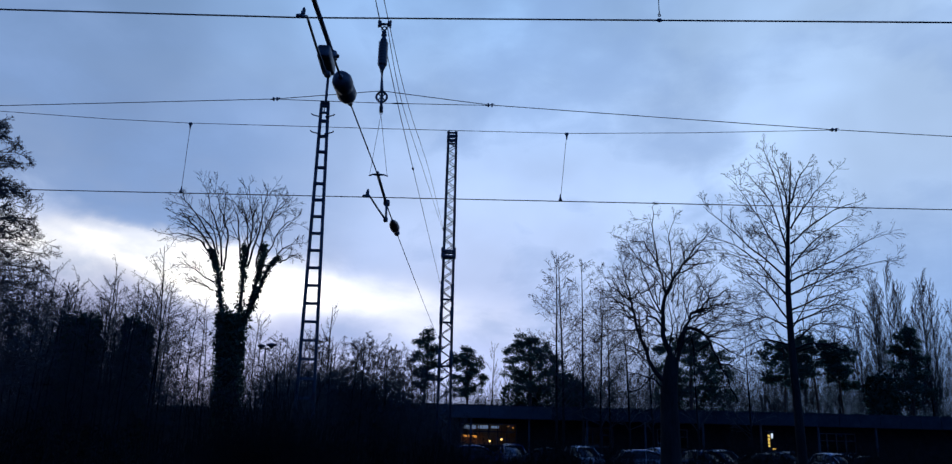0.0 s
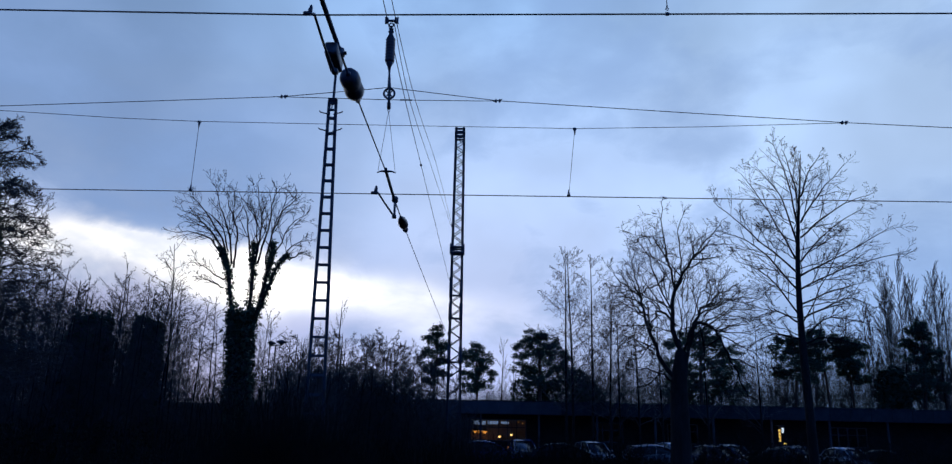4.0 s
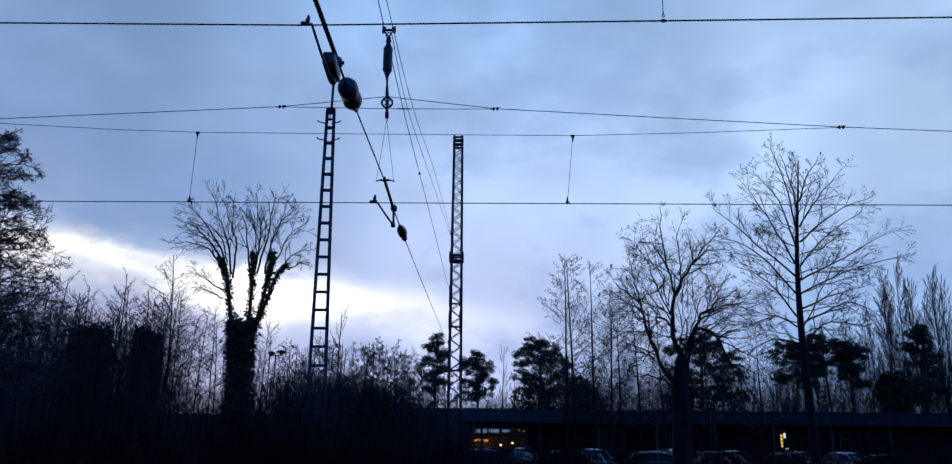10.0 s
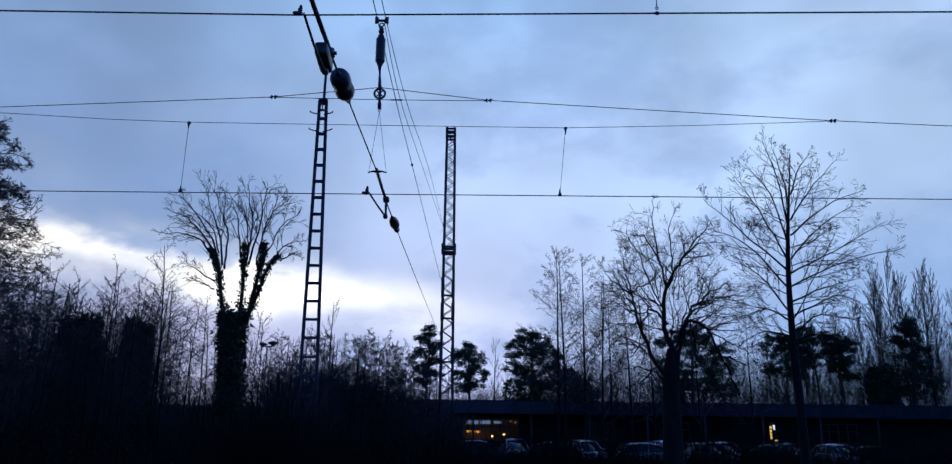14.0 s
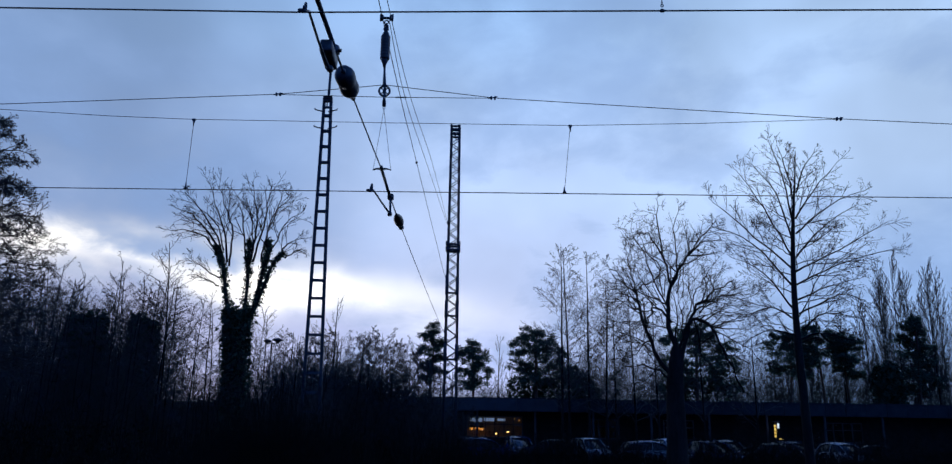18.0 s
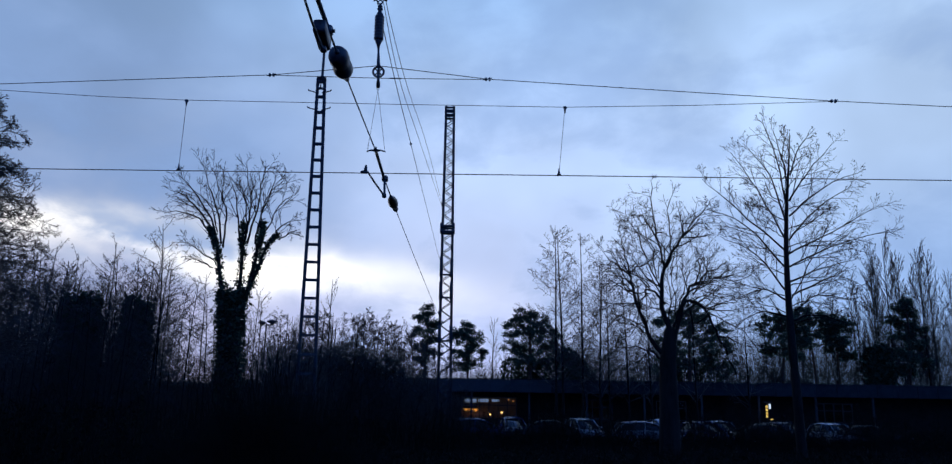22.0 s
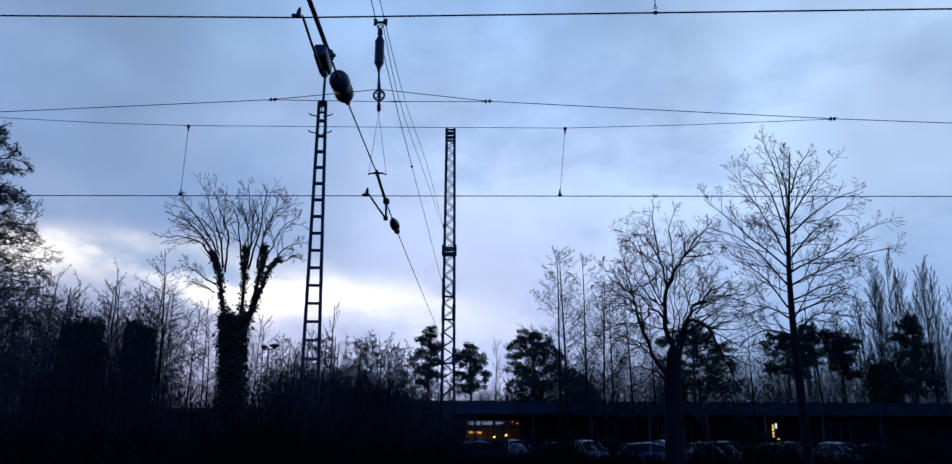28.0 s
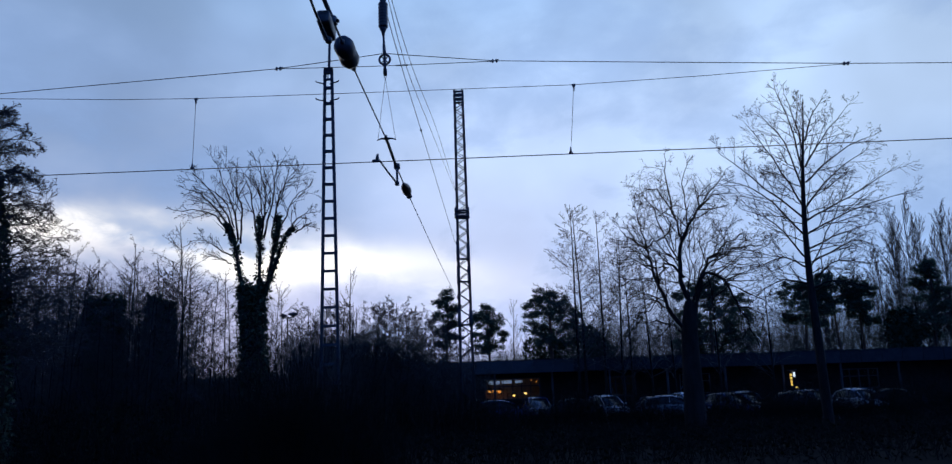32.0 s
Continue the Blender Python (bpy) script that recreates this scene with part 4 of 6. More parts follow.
def build_ivy_tree():
    """The old tree with an ivy-clad bole and a fan of fine branches."""
    y, rng = 30.0, random.Random(31)
    t = thing("ivy_clad_tree", (-9.2, y, ground_z(y)), "bare old tree with thick ivy-covered bole and stems", "tree")
    stem = [V(-9.2, y, ground_z(y) - 0.1), V(-9.25, y, 2.5), V(-9.35, y, 4.8), V(-9.42, y, 6.1)]
    pts = smooth_path(stem)
    part("trunk", Shape().tube(pts, [0.48 - 0.01 * i for i in range(len(pts))], 12, False), BARK, t)
    habit = Habit((9, 5, 3), (26, 56), 0.42, 0.04, 0.09, 0.0062, 0.0, 0.66)
    ivy = Shape()
    foliage(ivy, round_path(pts[2:], [0.50] * len(pts), 5200, rng, 0.10), rng, 0.10)
    stems = (((-9.75, 5.80), (-10.05, 7.46), (-10.25, 8.20), (-10.47, 8.75)), ((-9.15, 5.90), (-9.12, 7.64), (-9.19, 8.38), (-9.19, 9.05)),
             ((-8.85, 5.90), (-8.53, 7.65), (-8.43, 8.48), (-8.37, 9.06)), ((-8.70, 6.30), (-8.15, 7.98), (-7.74, 8.52)))
    for knots, ivy_r, leaves in zip(limbs_from(stems, y, rng, 0.2), (0.125, 0.105, 0.12, 0.095), (1000, 850, 1000, 560)):
        limb(t, "limb", knots, ivy_r * 0.72, 0.045, 1, habit, rng, BARK, 0.6, 0.02)
        way = smooth_path(knots)
        m = len(way)
        foliage(ivy, round_path(way, [ivy_r * (1.25 - 0.75 * i / m) for i in range(m)], leaves, rng, 0.055), rng, 0.075)
    rows = (((-10.30, 8.37), (-11.39, 9.36), (-12.81, 9.56)), ((-10.41, 8.62), (-11.09, 9.62), (-11.85, 10.25), (-12.3, 10.4)),
            ((-10.19, 8.12), (-10.66, 9.45), (-11.34, 10.47), (-11.91, 11.07)), ((-10.03, 8.12), (-10.33, 9.46), (-10.78, 10.65), (-11.33, 11.86)),
            ((-9.93, 7.96), (-9.90, 9.29), (-10.37, 10.65), (-10.70, 11.52)), ((-9.14, 7.80), (-9.52, 9.64), (-9.90, 11.01)),
            ((-9.14, 8.13), (-8.93, 9.48), (-9.04, 10.67), (-9.30, 11.72)), ((-8.97, 8.14), (-8.62, 9.65), (-8.55, 10.85), (-8.44, 11.55)))
    more = (((-8.32, 8.48), (-7.81, 9.83), (-7.07, 10.62)), ((-8.01, 8.32), (-7.41, 8.99), (-6.69, 9.17)), ((-8.65, 8.14), (-8.30, 9.83), (-7.87, 10.69), (-7.48, 10.96)),
            ((-7.69, 8.32), (-7.22, 8.63), (-6.75, 8.47)), ((-10.29, 7.46), (-11.07, 7.94), (-11.61, 8.43)), ((-10.26, 7.13), (-10.86, 7.45), (-11.44, 7.61)),
            ((-10.20, 8.6), (-10.75, 9.9), (-11.9, 10.8)), ((-9.0, 8.6), (-9.3, 10.2), (-10.1, 11.3)), ((-8.6, 8.8), (-8.2, 10.3), (-7.9, 11.3)))
    for knots in limbs_from(rows, y, rng, 0.22, 9.5, 0.94):
        limb(t, "limb", knots, 0.050, 0.009, 3, habit, rng, BARK, 0.2, 0.06)
    for knots in limbs_from(more, y, rng, 0.3, 9.5, 0.94):
        limb(t, "limb", knots, 0.036, 0.007, 3, habit, rng, BARK, 0.2, 0.06)
    part("ivy", ivy, IVY, t, "dark glossy ivy leaves")


def build_edge_tree():
    """The ivy-trunked tree at the end of the thicket with layered drooping sprays."""
    y, rng = 20.0, random.Random(41)
    t = thing("layered_tree", (-13.6, y, 0), "tall tree with dark ivy trunk and layered fine sprays", "tree")
    stem = [V(-13.0, y, -0.1), V(-13.1, y, 3.6), V(-13.45, y, 6.4), V(-13.75, y, 8.6), V(-13.9, y, 10.0)]
    pts = smooth_path(stem)
    m = len(pts) - 1
    part("trunk", Shape().tube(pts, [0.26 * (1 - i / m) + 0.03 for i in range(m + 1)], 9, False), BARK, t)
    ivy = Shape()
    foliage(ivy, round_path(pts[:12], [0.42 - 0.016 * i for i in range(12)], 4600, rng, 0.10), rng, 0.085)
    part("ivy", ivy, IVY, t, "dark ivy leaves on the trunk")
    habit = Habit((11, 7, 4), (28, 62), 0.42, 0.0, 0.10, 0.0062, 0.022, 0.66)
    for k in range(68):
        h = 2.8 + 7.0 * k / 67
        q = pts[min(int(h / 10.0 * m), m)].copy()
        q.z = h
        a = rng.uniform(-1.3, 1.3) if k % 3 else rng.uniform(1.6, 4.6)
        reach = rng.uniform(1.7, 2.65) * (1 - 0.50 * (h - 2.8) / 6.6) + (0.3 if 4 < h < 7.5 else 0)
        out = V(math.cos(a), math.sin(a), 0)
        limb(t, "limb", [q, q + out * reach * 0.5 + UP * 0.25, q + out * reach + UP * 0.2], 0.026, 0.005, 3, habit, rng, TWIG, 0.15, 0.05)


def sapling(name, height, rng, habit, label, category, bend=0.04, r=0.05, kids=14, low=0.25, mat=None, group=""):
    """A slim upright tree at the origin: trunk and crown."""
    t = thing(name, (0, 0, 0), label, category, group)
    p, d, pts = V(0, 0, -0.1), UP.copy(), []
    steps = 10
    for i in range(steps + 1):
        pts.append(p.copy())
        d = (d + any_dir(rng) * bend + UP * 0.05).normalized()
        p = p + d * (height + 0.1) / steps
    s = Shape().tube(pts, [r * (1 - i / steps) ** 0.8 + 0.010 for i in range(steps + 1)], 6, False)
    part("trunk", s, mat or BARK, t)
    crown = Shape()
    for k in range(kids):
        u = low + (0.97 - low) * (k + rng.random()) / kids
        i = min(int(u * steps), steps - 1)
        q = pts[i].lerp(pts[i + 1], u * steps - i)
        d = turned(UP, radians(rng.uniform(*habit.spread)), rng)
        grow(crown, q, d, height * habit.ratio * (1.15 - u) * rng.uniform(0.7, 1.2) + 0.3, max(r * 0.42 * (1 - u), 0.011), len(habit.kids), habit, rng)
    part("crown", crown, TWIG, t)
    return t


def put(model, places, rng):
    """Copies of a model at (x, y, scale); the model itself takes the first place."""
    poses = [Matrix.Translation((x, y, ground_z(y))) @ Matrix.Rotation(rng.uniform(0, 6.28), 4, "Z") @ Matrix.Scale(k, 4) for x, y, k in places]
    for m in poses[1:]:
        copy_thing(model, m)
    model.matrix_basis = poses[0]


def build_thicket():
    rng = random.Random(52)
    dense = Habit((6, 3), (36, 74), 0.29, 0.02, 0.08, 0.0064, 0.0, 0.94, slim=True)
    models = [sapling("sapling", 8.0, rng, dense, "slim bare sapling in a dense thicket", "sapling", 0.032, 0.029, 34, 0.26, None, "saplings of the thicket") for _ in range(6)]
    places = [[] for _ in models]
    spots = []
    for i in range(170):
        x = -27.5 + 21.3 * (i + rng.uniform(-0.4, 0.4)) / 169
        y = rng.uniform(26.5, 38.0)
        tall = 8.5 + 0.35 * math.sin(x * 1.7) + 0.35 * math.sin(x * 4.1 + 1)
        if x > -12.6 and (i % 5 in (1, 3) or (x < -9.6 and i % 5 == 4)):
            continue
        if x > -11:
            tall -= 1.5
        if x > -8.5:
            tall -= 0.7
        k = tall * (y / 32.0) * rng.uniform(0.74, 1.0) / 8.0
        places[i % 6].append((x * y / 32.0, y, k))
    # two taller poles that stand over the rest
    places[0] += [(-12.9, 32.0, 1.22), (-13.6, 32.5, 1.12), (-16.6, 32.0, 1.05), (-14.5, 31.0, 1.08)]
    for model, spots in zip(models, places):
        put(model, spots, rng)


def build_small_crowns():
    """Round-headed young trees before the gap between the masts."""
    rng = random.Random(63)
    habit = Habit((7, 5, 3), (28, 64), 0.42, 0.02, 0.08, 0.0066, 0.0, 0.92, slim=True)
    models = [sapling("young_tree", 6.9, rng, habit, "bare young tree with a rounded crown of fine twigs", "tree", 0.05, 0.060, 20, 0.20, None, "round-headed young trees") for _ in range(3)]
    put(models[0], [(-5.9, 40, 1.0), (-4.9, 41, 0.95), (-8.6, 39, 0.98), (-2.95, 44, 0.98), (-2.2, 43, 0.82), (-3.8, 43, 0.95)], rng)
    put(models[1], [(-5.1, 38, 0.95), (-7.2, 41, 1.0), (-4.3, 40, 0.93), (-2.7, 42, 0.84), (-5.6, 44, 1.08)], rng)
    put(models[2], [(-6.6, 38, 1.0), (-9.8, 42, 1.05), (-6.1, 42, 1.02), (-3.4, 41, 0.88), (-1.8, 45, 0.86), (-4.6, 43, 1.0)], rng)
    tall = sapling("young_tree", 8.9, rng, Habit((8, 7), (20, 48), 0.30, 0.10, 0.10, 0.005, 0.0, 0.6), "slim bare young tree rising over the others", "tree", 0.04, 0.07, 14, 0.3)
    put(tall, [(-7.3, 40, 1.0)], rng)
    thin = sapling("young_tree", 9.9, rng, Habit((9, 8), (18, 42), 0.28, 0.10, 0.09, 0.008, 0.0, 0.6), "pale slim bare birch behind the low building", "tree", 0.03, 0.07, 16, 0.25)
    put(thin, [(2.6, 72, 1.03), (-1.9, 75, 0.86), (11.5, 73, 0.95), (3.7, 74, 0.85), (1.6, 73, 0.70)], rng)


def shrub(name, height, rng, habit, label, category, stems=9, lean=34, group=""):
    """A bush at the origin: several arching stems from one foot, each with its twigs."""
    t = thing(name, (0, 0, 0), label, category, group)
    for k in range(stems):
        a, tip = 6.283 * (k + rng.random()) / stems, radians(rng.uniform(4, lean))
        d = V(math.sin(tip) * math.cos(a), math.sin(tip) * math.sin(a), math.cos(tip))
        s = Shape()
        grow(s, V(0.12 * math.cos(a), 0.12 * math.sin(a), -0.1), d, height * rng.uniform(0.8, 1.05), 0.024, len(habit.kids), habit, rng)
        part("stem", s, TWIG, t)
    return t


def build_shrubs():
    """Twiggy bushes that close the foot of the wood between the masts."""
    rng = random.Random(167)
    habit = Habit((8, 5, 3), (28, 64), 0.42, 0.02, 0.08, 0.0062, 0.0, 0.92, slim=True)
    models = [shrub("hazel_bush", 4.6, rng, habit, "bare many-stemmed bush of fine arching twigs", "bush", 8, 36, "bare bushes at the foot of the wood") for _ in range(3)]
    spots = [[], [], []]
    for i in range(30):
        x, y = -9.0 + 7.7 * (i + rng.uniform(-0.4, 0.4)) / 29, rng.uniform(37.5, 43.0)
        k = (1.20 if x < -4.4 else 1.02 if x < -3.0 else 0.80) * rng.uniform(0.8, 1.08)
        spots[i % 3].append((x * y / 40.0, y, k))
    for i in range(6):
        y = rng.uniform(33.0, 37.0)
        spots[i % 3].append(((-12.4 + 0.62 * i) * y / 32.0, y, rng.uniform(0.85, 1.15)))
    for model, places in zip(models, spots):
        put(model, places, rng)


def build_birches():
    rng = random.Random(71)
    habit = Habit((9, 4), (40, 70), 0.30, 0.03, 0.04, 0.0100, 0.0, 0.85, slim=True)
    models = [sapling("birch_tree", 14.4, rng, habit, "slender bare birch with fine hanging twigs", "tree", 0.018, 0.10, 40, 0.22, None, "birches beside the low building") for _ in range(3)]
    put(models[0], [(6.0, 50, 1.0), (7.9, 51, 0.98), (9.9, 52, 0.80)], rng)
    put(models[1], [(6.6, 51, 1.0), (8.9, 50, 0.86), (11.0, 51, 0.78)], rng)
    put(models[2], [(9.4, 53, 0.85), (12.8, 52, 0.75), (16.5, 54, 0.72), (19.8, 53, 0.7)], rng)


def build_poplars():
    rng = random.Random(83)
    habit = Habit((8, 2), (12, 30), 0.34, 0.04, 0.03, 0.0095, 0.0, 1.0, slim=True)
    models = [sapling("poplar_tree", 14.0, rng, habit, "tall narrow bare poplar with steep branches", "tree", 0.015, 0.050, 50, 0.12, None, "poplars behind the car park") for _ in range(3)]
    put(models[0], [(42.8, 75, 1.38), (47.6, 77, 1.34), (40.6, 78, 1.1), (52.0, 76, 1.3), (34.0, 76, 0.9), (35.3, 77, 0.95), (48.3, 80, 1.2)], rng)
    put(models[1], [(44.5, 76, 1.25), (36.5, 74, 0.92), (49.0, 78, 1.3), (38.0, 77, 0.95), (30.5, 76, 0.85), (41.7, 76, 1.2), (44.0, 80, 1.30)], rng)
    put(models[2], [(46.2, 75, 1.25), (50.0, 76, 1.12), (39.5, 75, 1.0), (43.2, 78, 1.36), (47.0, 80, 1.30), (33.2, 79, 0.85)], rng)


def pine(x, y, top, pads, label, rng, trunk_r=0.17, bare=0.45):
    """A pine: pads are (dx, z, half width, half height)."""
    g = ground_z(y)
    t = thing("pine_tree", (x, y, g), label, "pine tree", "pines behind the low building")
    stem = smooth_path([V(x, y, g - 0.1), V(x + rng.uniform(-0.2, 0.2), y, top * 0.4), V(x + rng.uniform(-0.2, 0.2), y, top * 0.75), V(x, y, top - 0.3)])
    m = len(stem) - 1
    part("trunk", Shape().tube(stem, [trunk_r * (1 - 0.75 * i / m) for i in range(m + 1)], 8, False), BARK_PINE, t)
    crown = Shape()
    for dx, z, w, h in pads:
        c = V(x + dx, y + rng.uniform(-0.8, 0.8), z)
        wood = Shape().tube([V(x, y, z - 0.5), V(x + dx * 0.5, (y + c.y) / 2, z - 0.25), c], [0.06, 0.045, 0.02], 5, False)
        part("branch", wood, BARK_PINE, t)
        lumps = [c + V(rng.uniform(-w, w) * 1.08, rng.uniform(-w, w) * 0.7, rng.uniform(-h, h) * 1.05) for _ in range(18)]
        for _ in range(int(340 + 760 * w)):
            q = rng.choice(lumps) + V(rng.gauss(0, 0.12 * w + 0.07), rng.gauss(0, 0.14 * w), rng.gauss(0, 0.22 * h + 0.04))
            for k in range(2):
                d = any_dir(rng)
                d.z = abs(d.z) * 0.6
                crown.sliver(q, q + d * rng.uniform(0.12, 0.26), any_dir(rng) * 0.048)
    part("crown", crown, NEEDLE, t, "dark needle pads")


def build_pines():
    rng = random.Random(97)
    pine(-3.6, 70, 10.2, [(0, 9.9, 0.55, 0.4), (-0.5, 9.0, 0.7, 0.35), (0.5, 8.7, 0.65, 0.4), (-0.3, 7.9, 0.9, 0.4), (0.5, 7.2, 0.7, 0.35), (-0.6, 6.7, 0.7, 0.35), (0.2, 6.0, 0.9, 0.35), (-0.4, 5.2, 0.6, 0.3)],
         "slim dark pine with ragged needle pads", rng)
    pine(0.1, 70, 8.7, [(0, 8.5, 0.6, 0.4), (-0.5, 7.7, 0.8, 0.45), (0.6, 7.5, 0.8, 0.45), (0, 6.8, 1.2, 0.4), (0.9, 6.2, 0.8, 0.4), (-0.6, 5.9, 0.8, 0.4), (0.7, 5.2, 0.9, 0.4), (-0.4, 4.8, 0.8, 0.4)],
         "dark pine with a broad dense crown", rng)
    pine(6.1, 70, 10.0, [(-0.4, 9.7, 0.9, 0.4), (0.6, 9.3, 1.0, 0.4), (-1.3, 8.8, 1.0, 0.4), (1.5, 8.3, 1.0, 0.4), (0, 8.3, 1.3, 0.5), (-1.0, 7.4, 1.3, 0.5), (1.4, 7.3, 1.2, 0.45), (2.2, 6.4, 0.9, 0.45),
                         (0.2, 6.5, 1.4, 0.5), (-1.4, 6.2, 1.0, 0.4), (-0.8, 5.3, 1.2, 0.4), (1.2, 5.4, 1.2, 0.45), (2.7, 5.6, 0.7, 0.4)], "broad dark pine with layered needle pads", rng, 0.22)
    pine(20.9, 70, 10.7, [(0, 10.4, 1.0, 0.45), (-1.2, 9.8, 1.0, 0.45), (1.3, 9.7, 1.0, 0.4), (0.2, 9.2, 1.4, 0.5), (-2.1, 8.9, 1.0, 0.4), (2.0, 8.6, 1.1, 0.4), (-1.2, 8.1, 1.3, 0.5), (1.0, 7.8, 1.4, 0.5),
                          (2.6, 7.3, 1.0, 0.4), (-2.4, 7.3, 1.0, 0.4), (0, 6.8, 1.5, 0.5), (-1.6, 6.1, 1.3, 0.5), (1.9, 6.2, 1.4, 0.5), (0.2, 5.4, 1.8, 0.5), (2.6, 5.0, 1.2, 0.5), (-2.0, 4.9, 1.3, 0.5)],
         "wide dark pine, dense down to the roof", rng, 0.24)
    pine(29.6, 70, 10.0, [(-0.6, 9.7, 0.9, 0.3), (0.8, 9.4, 1.0, 0.35), (-1.0, 8.8, 1.0, 0.35), (0.7, 8.4, 1.2, 0.4), (-0.5, 7.7, 1.2, 0.4), (1.4, 7.3, 1.1, 0.4), (-0.9, 6.7, 1.0, 0.35), (0.8, 6.2, 1.0, 0.35)],
         "dark pine with flat needle pads", rng)
    pine(32.4, 70, 10.8, [(0, 10.5, 0.9, 0.35), (1.3, 10.0, 0.9, 0.35), (-1.2, 9.8, 0.9, 0.35), (0.2, 9.4, 1.2, 0.4), (1.9, 9.0, 1.1, 0.35), (-1.4, 8.7, 1.1, 0.35), (0.6, 8.2, 1.3, 0.4), (2.2, 7.6, 1.0, 0.35), (-1.0, 7.3, 1.0, 0.35)],
         "dark pine with flat needle pads", rng)
    pine(35.3, 71, 9.9, [(0, 9.6, 0.9, 0.35), (0.9, 9.0, 0.9, 0.35), (-0.8, 8.6, 1.0, 0.35), (0.4, 7.8, 1.1, 0.4), (-0.7, 7.0, 0.9, 0.35), (0.8, 6.4, 0.9, 0.35)], "dark pine with flat needle pads", rng)
    pine(41.5, 70, 11.8, [(0, 11.5, 0.5, 0.35), (-0.6, 10.8, 0.7, 0.35), (0.6, 10.4, 0.7, 0.35), (-0.9, 9.8, 0.7, 0.3), (0.3, 9.4, 0.9, 0.35), (1.0, 8.7, 0.8, 0.35), (-0.4, 8.2, 0.9, 0.35), (0.7, 7.4, 1.0, 0.4), (-0.2, 6.6, 1.0, 0.4), (0.7, 5.7, 1.1, 0.4), (-0.3, 5.0, 1.0, 0.4)],
         "slim dark pine with ragged needle pads", rng)


def leafy_mass(name, x, y, boxes, leaf, count, mat, label, category, rng, crown=0.65):
    """An evergreen: a dark core of twigs wrapped in leaves. boxes: (dx, z low, z high, half width)."""
    g = ground_z(y)
    t = thing(name, (x, y, g), label, category)
    wood, leaves = Shape(), Shape()
    for dx, low, high, w in boxes:
        wood.tube([V(x + dx, y, g - 0.1 if low < 1 else low), V(x + dx, y, high - 0.4)], [0.12, 0.03], 6, False)
        for _ in range(count):
            z = rng.uniform(low, high)
            u = (z - low) / (high - low)
            r = w * (1.0 if u < 0.7 else math.sqrt(max(1 - ((u - 0.7) / 0.3) ** 2 * crown, 0.05))) * (1 + 0.12 * math.sin(z * 5 + dx * 7))
            a = rng.uniform(0, 6.28)
            q = V(x + dx + r * math.cos(a) * rng.triangular(0.5, 1.35, 0.9), y + r * math.sin(a) * rng.triangular(0.5, 1.35, 0.9), z + abs(rng.gauss(0, 0.16)))
            leaves.leaf(q, any_dir(rng) * leaf, any_dir(rng) * leaf * 0.6)
    part("stem", wood, BARK, t)
    part("foliage", leaves, mat, t)


def build_evergreens():
    rng = random.Random(101)
    leafy_mass("evergreen_bush", -16.4, 32, [(-0.42, 0, 5.95, 0.55), (0.42, 0, 6.05, 0.55), (0.0, 0, 5.9, 0.6)], 0.13, 2600, CONIFER, "dark blunt-topped evergreen in the thicket", "evergreen bush", rng)
    leafy_mass("evergreen_bush", -13.95, 32, [(-0.25, 0, 5.95, 0.42), (0.28, 0, 5.7, 0.38)], 0.12, 2600, CONIFER, "dark narrow evergreen in the thicket", "evergreen bush", rng)
    leafy_mass("evergreen_bush", 38.4, 70, [(-0.4, 2.8, 7.0, 0.85), (0.5, 2.8, 7.2, 0.9), (0.1, 0, 6.6, 0.9)], 0.18, 1700, CONIFER, "dark rounded evergreen bush behind the building", "evergreen bush", rng, 0.95)
    leafy_mass("evergreen_bush", 5.6, 72, [(-1.2, 0, 5.6, 1.0), (0.4, 0, 6.0, 1.1), (1.8, 0, 5.4, 1.0)], 0.15, 1500, CONIFER, "dark evergreen undergrowth below the broad pine", "evergreen bush", rng, 0.95)
    leafy_mass("evergreen_bush", 21.5, 72, [(-2.2, 0, 5.2, 1.1), (-0.2, 0, 5.8, 1.2), (1.8, 0, 5.4, 1.2)], 0.15, 1500, CONIFER, "dark evergreen undergrowth below the wide pine", "evergreen bush", rng, 0.95)
    leafy_mass("evergreen_bush", 9.6, 69, [(-0.3, 0, 6.4, 1.1), (0.8, 0, 5.4, 1.2)], 0.22, 1500, CONIFER, "dark low evergreen beside the pine", "evergreen bush", rng, 0.95)


build_alder()
build_oak()
build_ivy_tree()
build_edge_tree()
build_thicket()
build_small_crowns()
build_shrubs()
build_birches()
build_poplars()
build_pines()
build_evergreens()


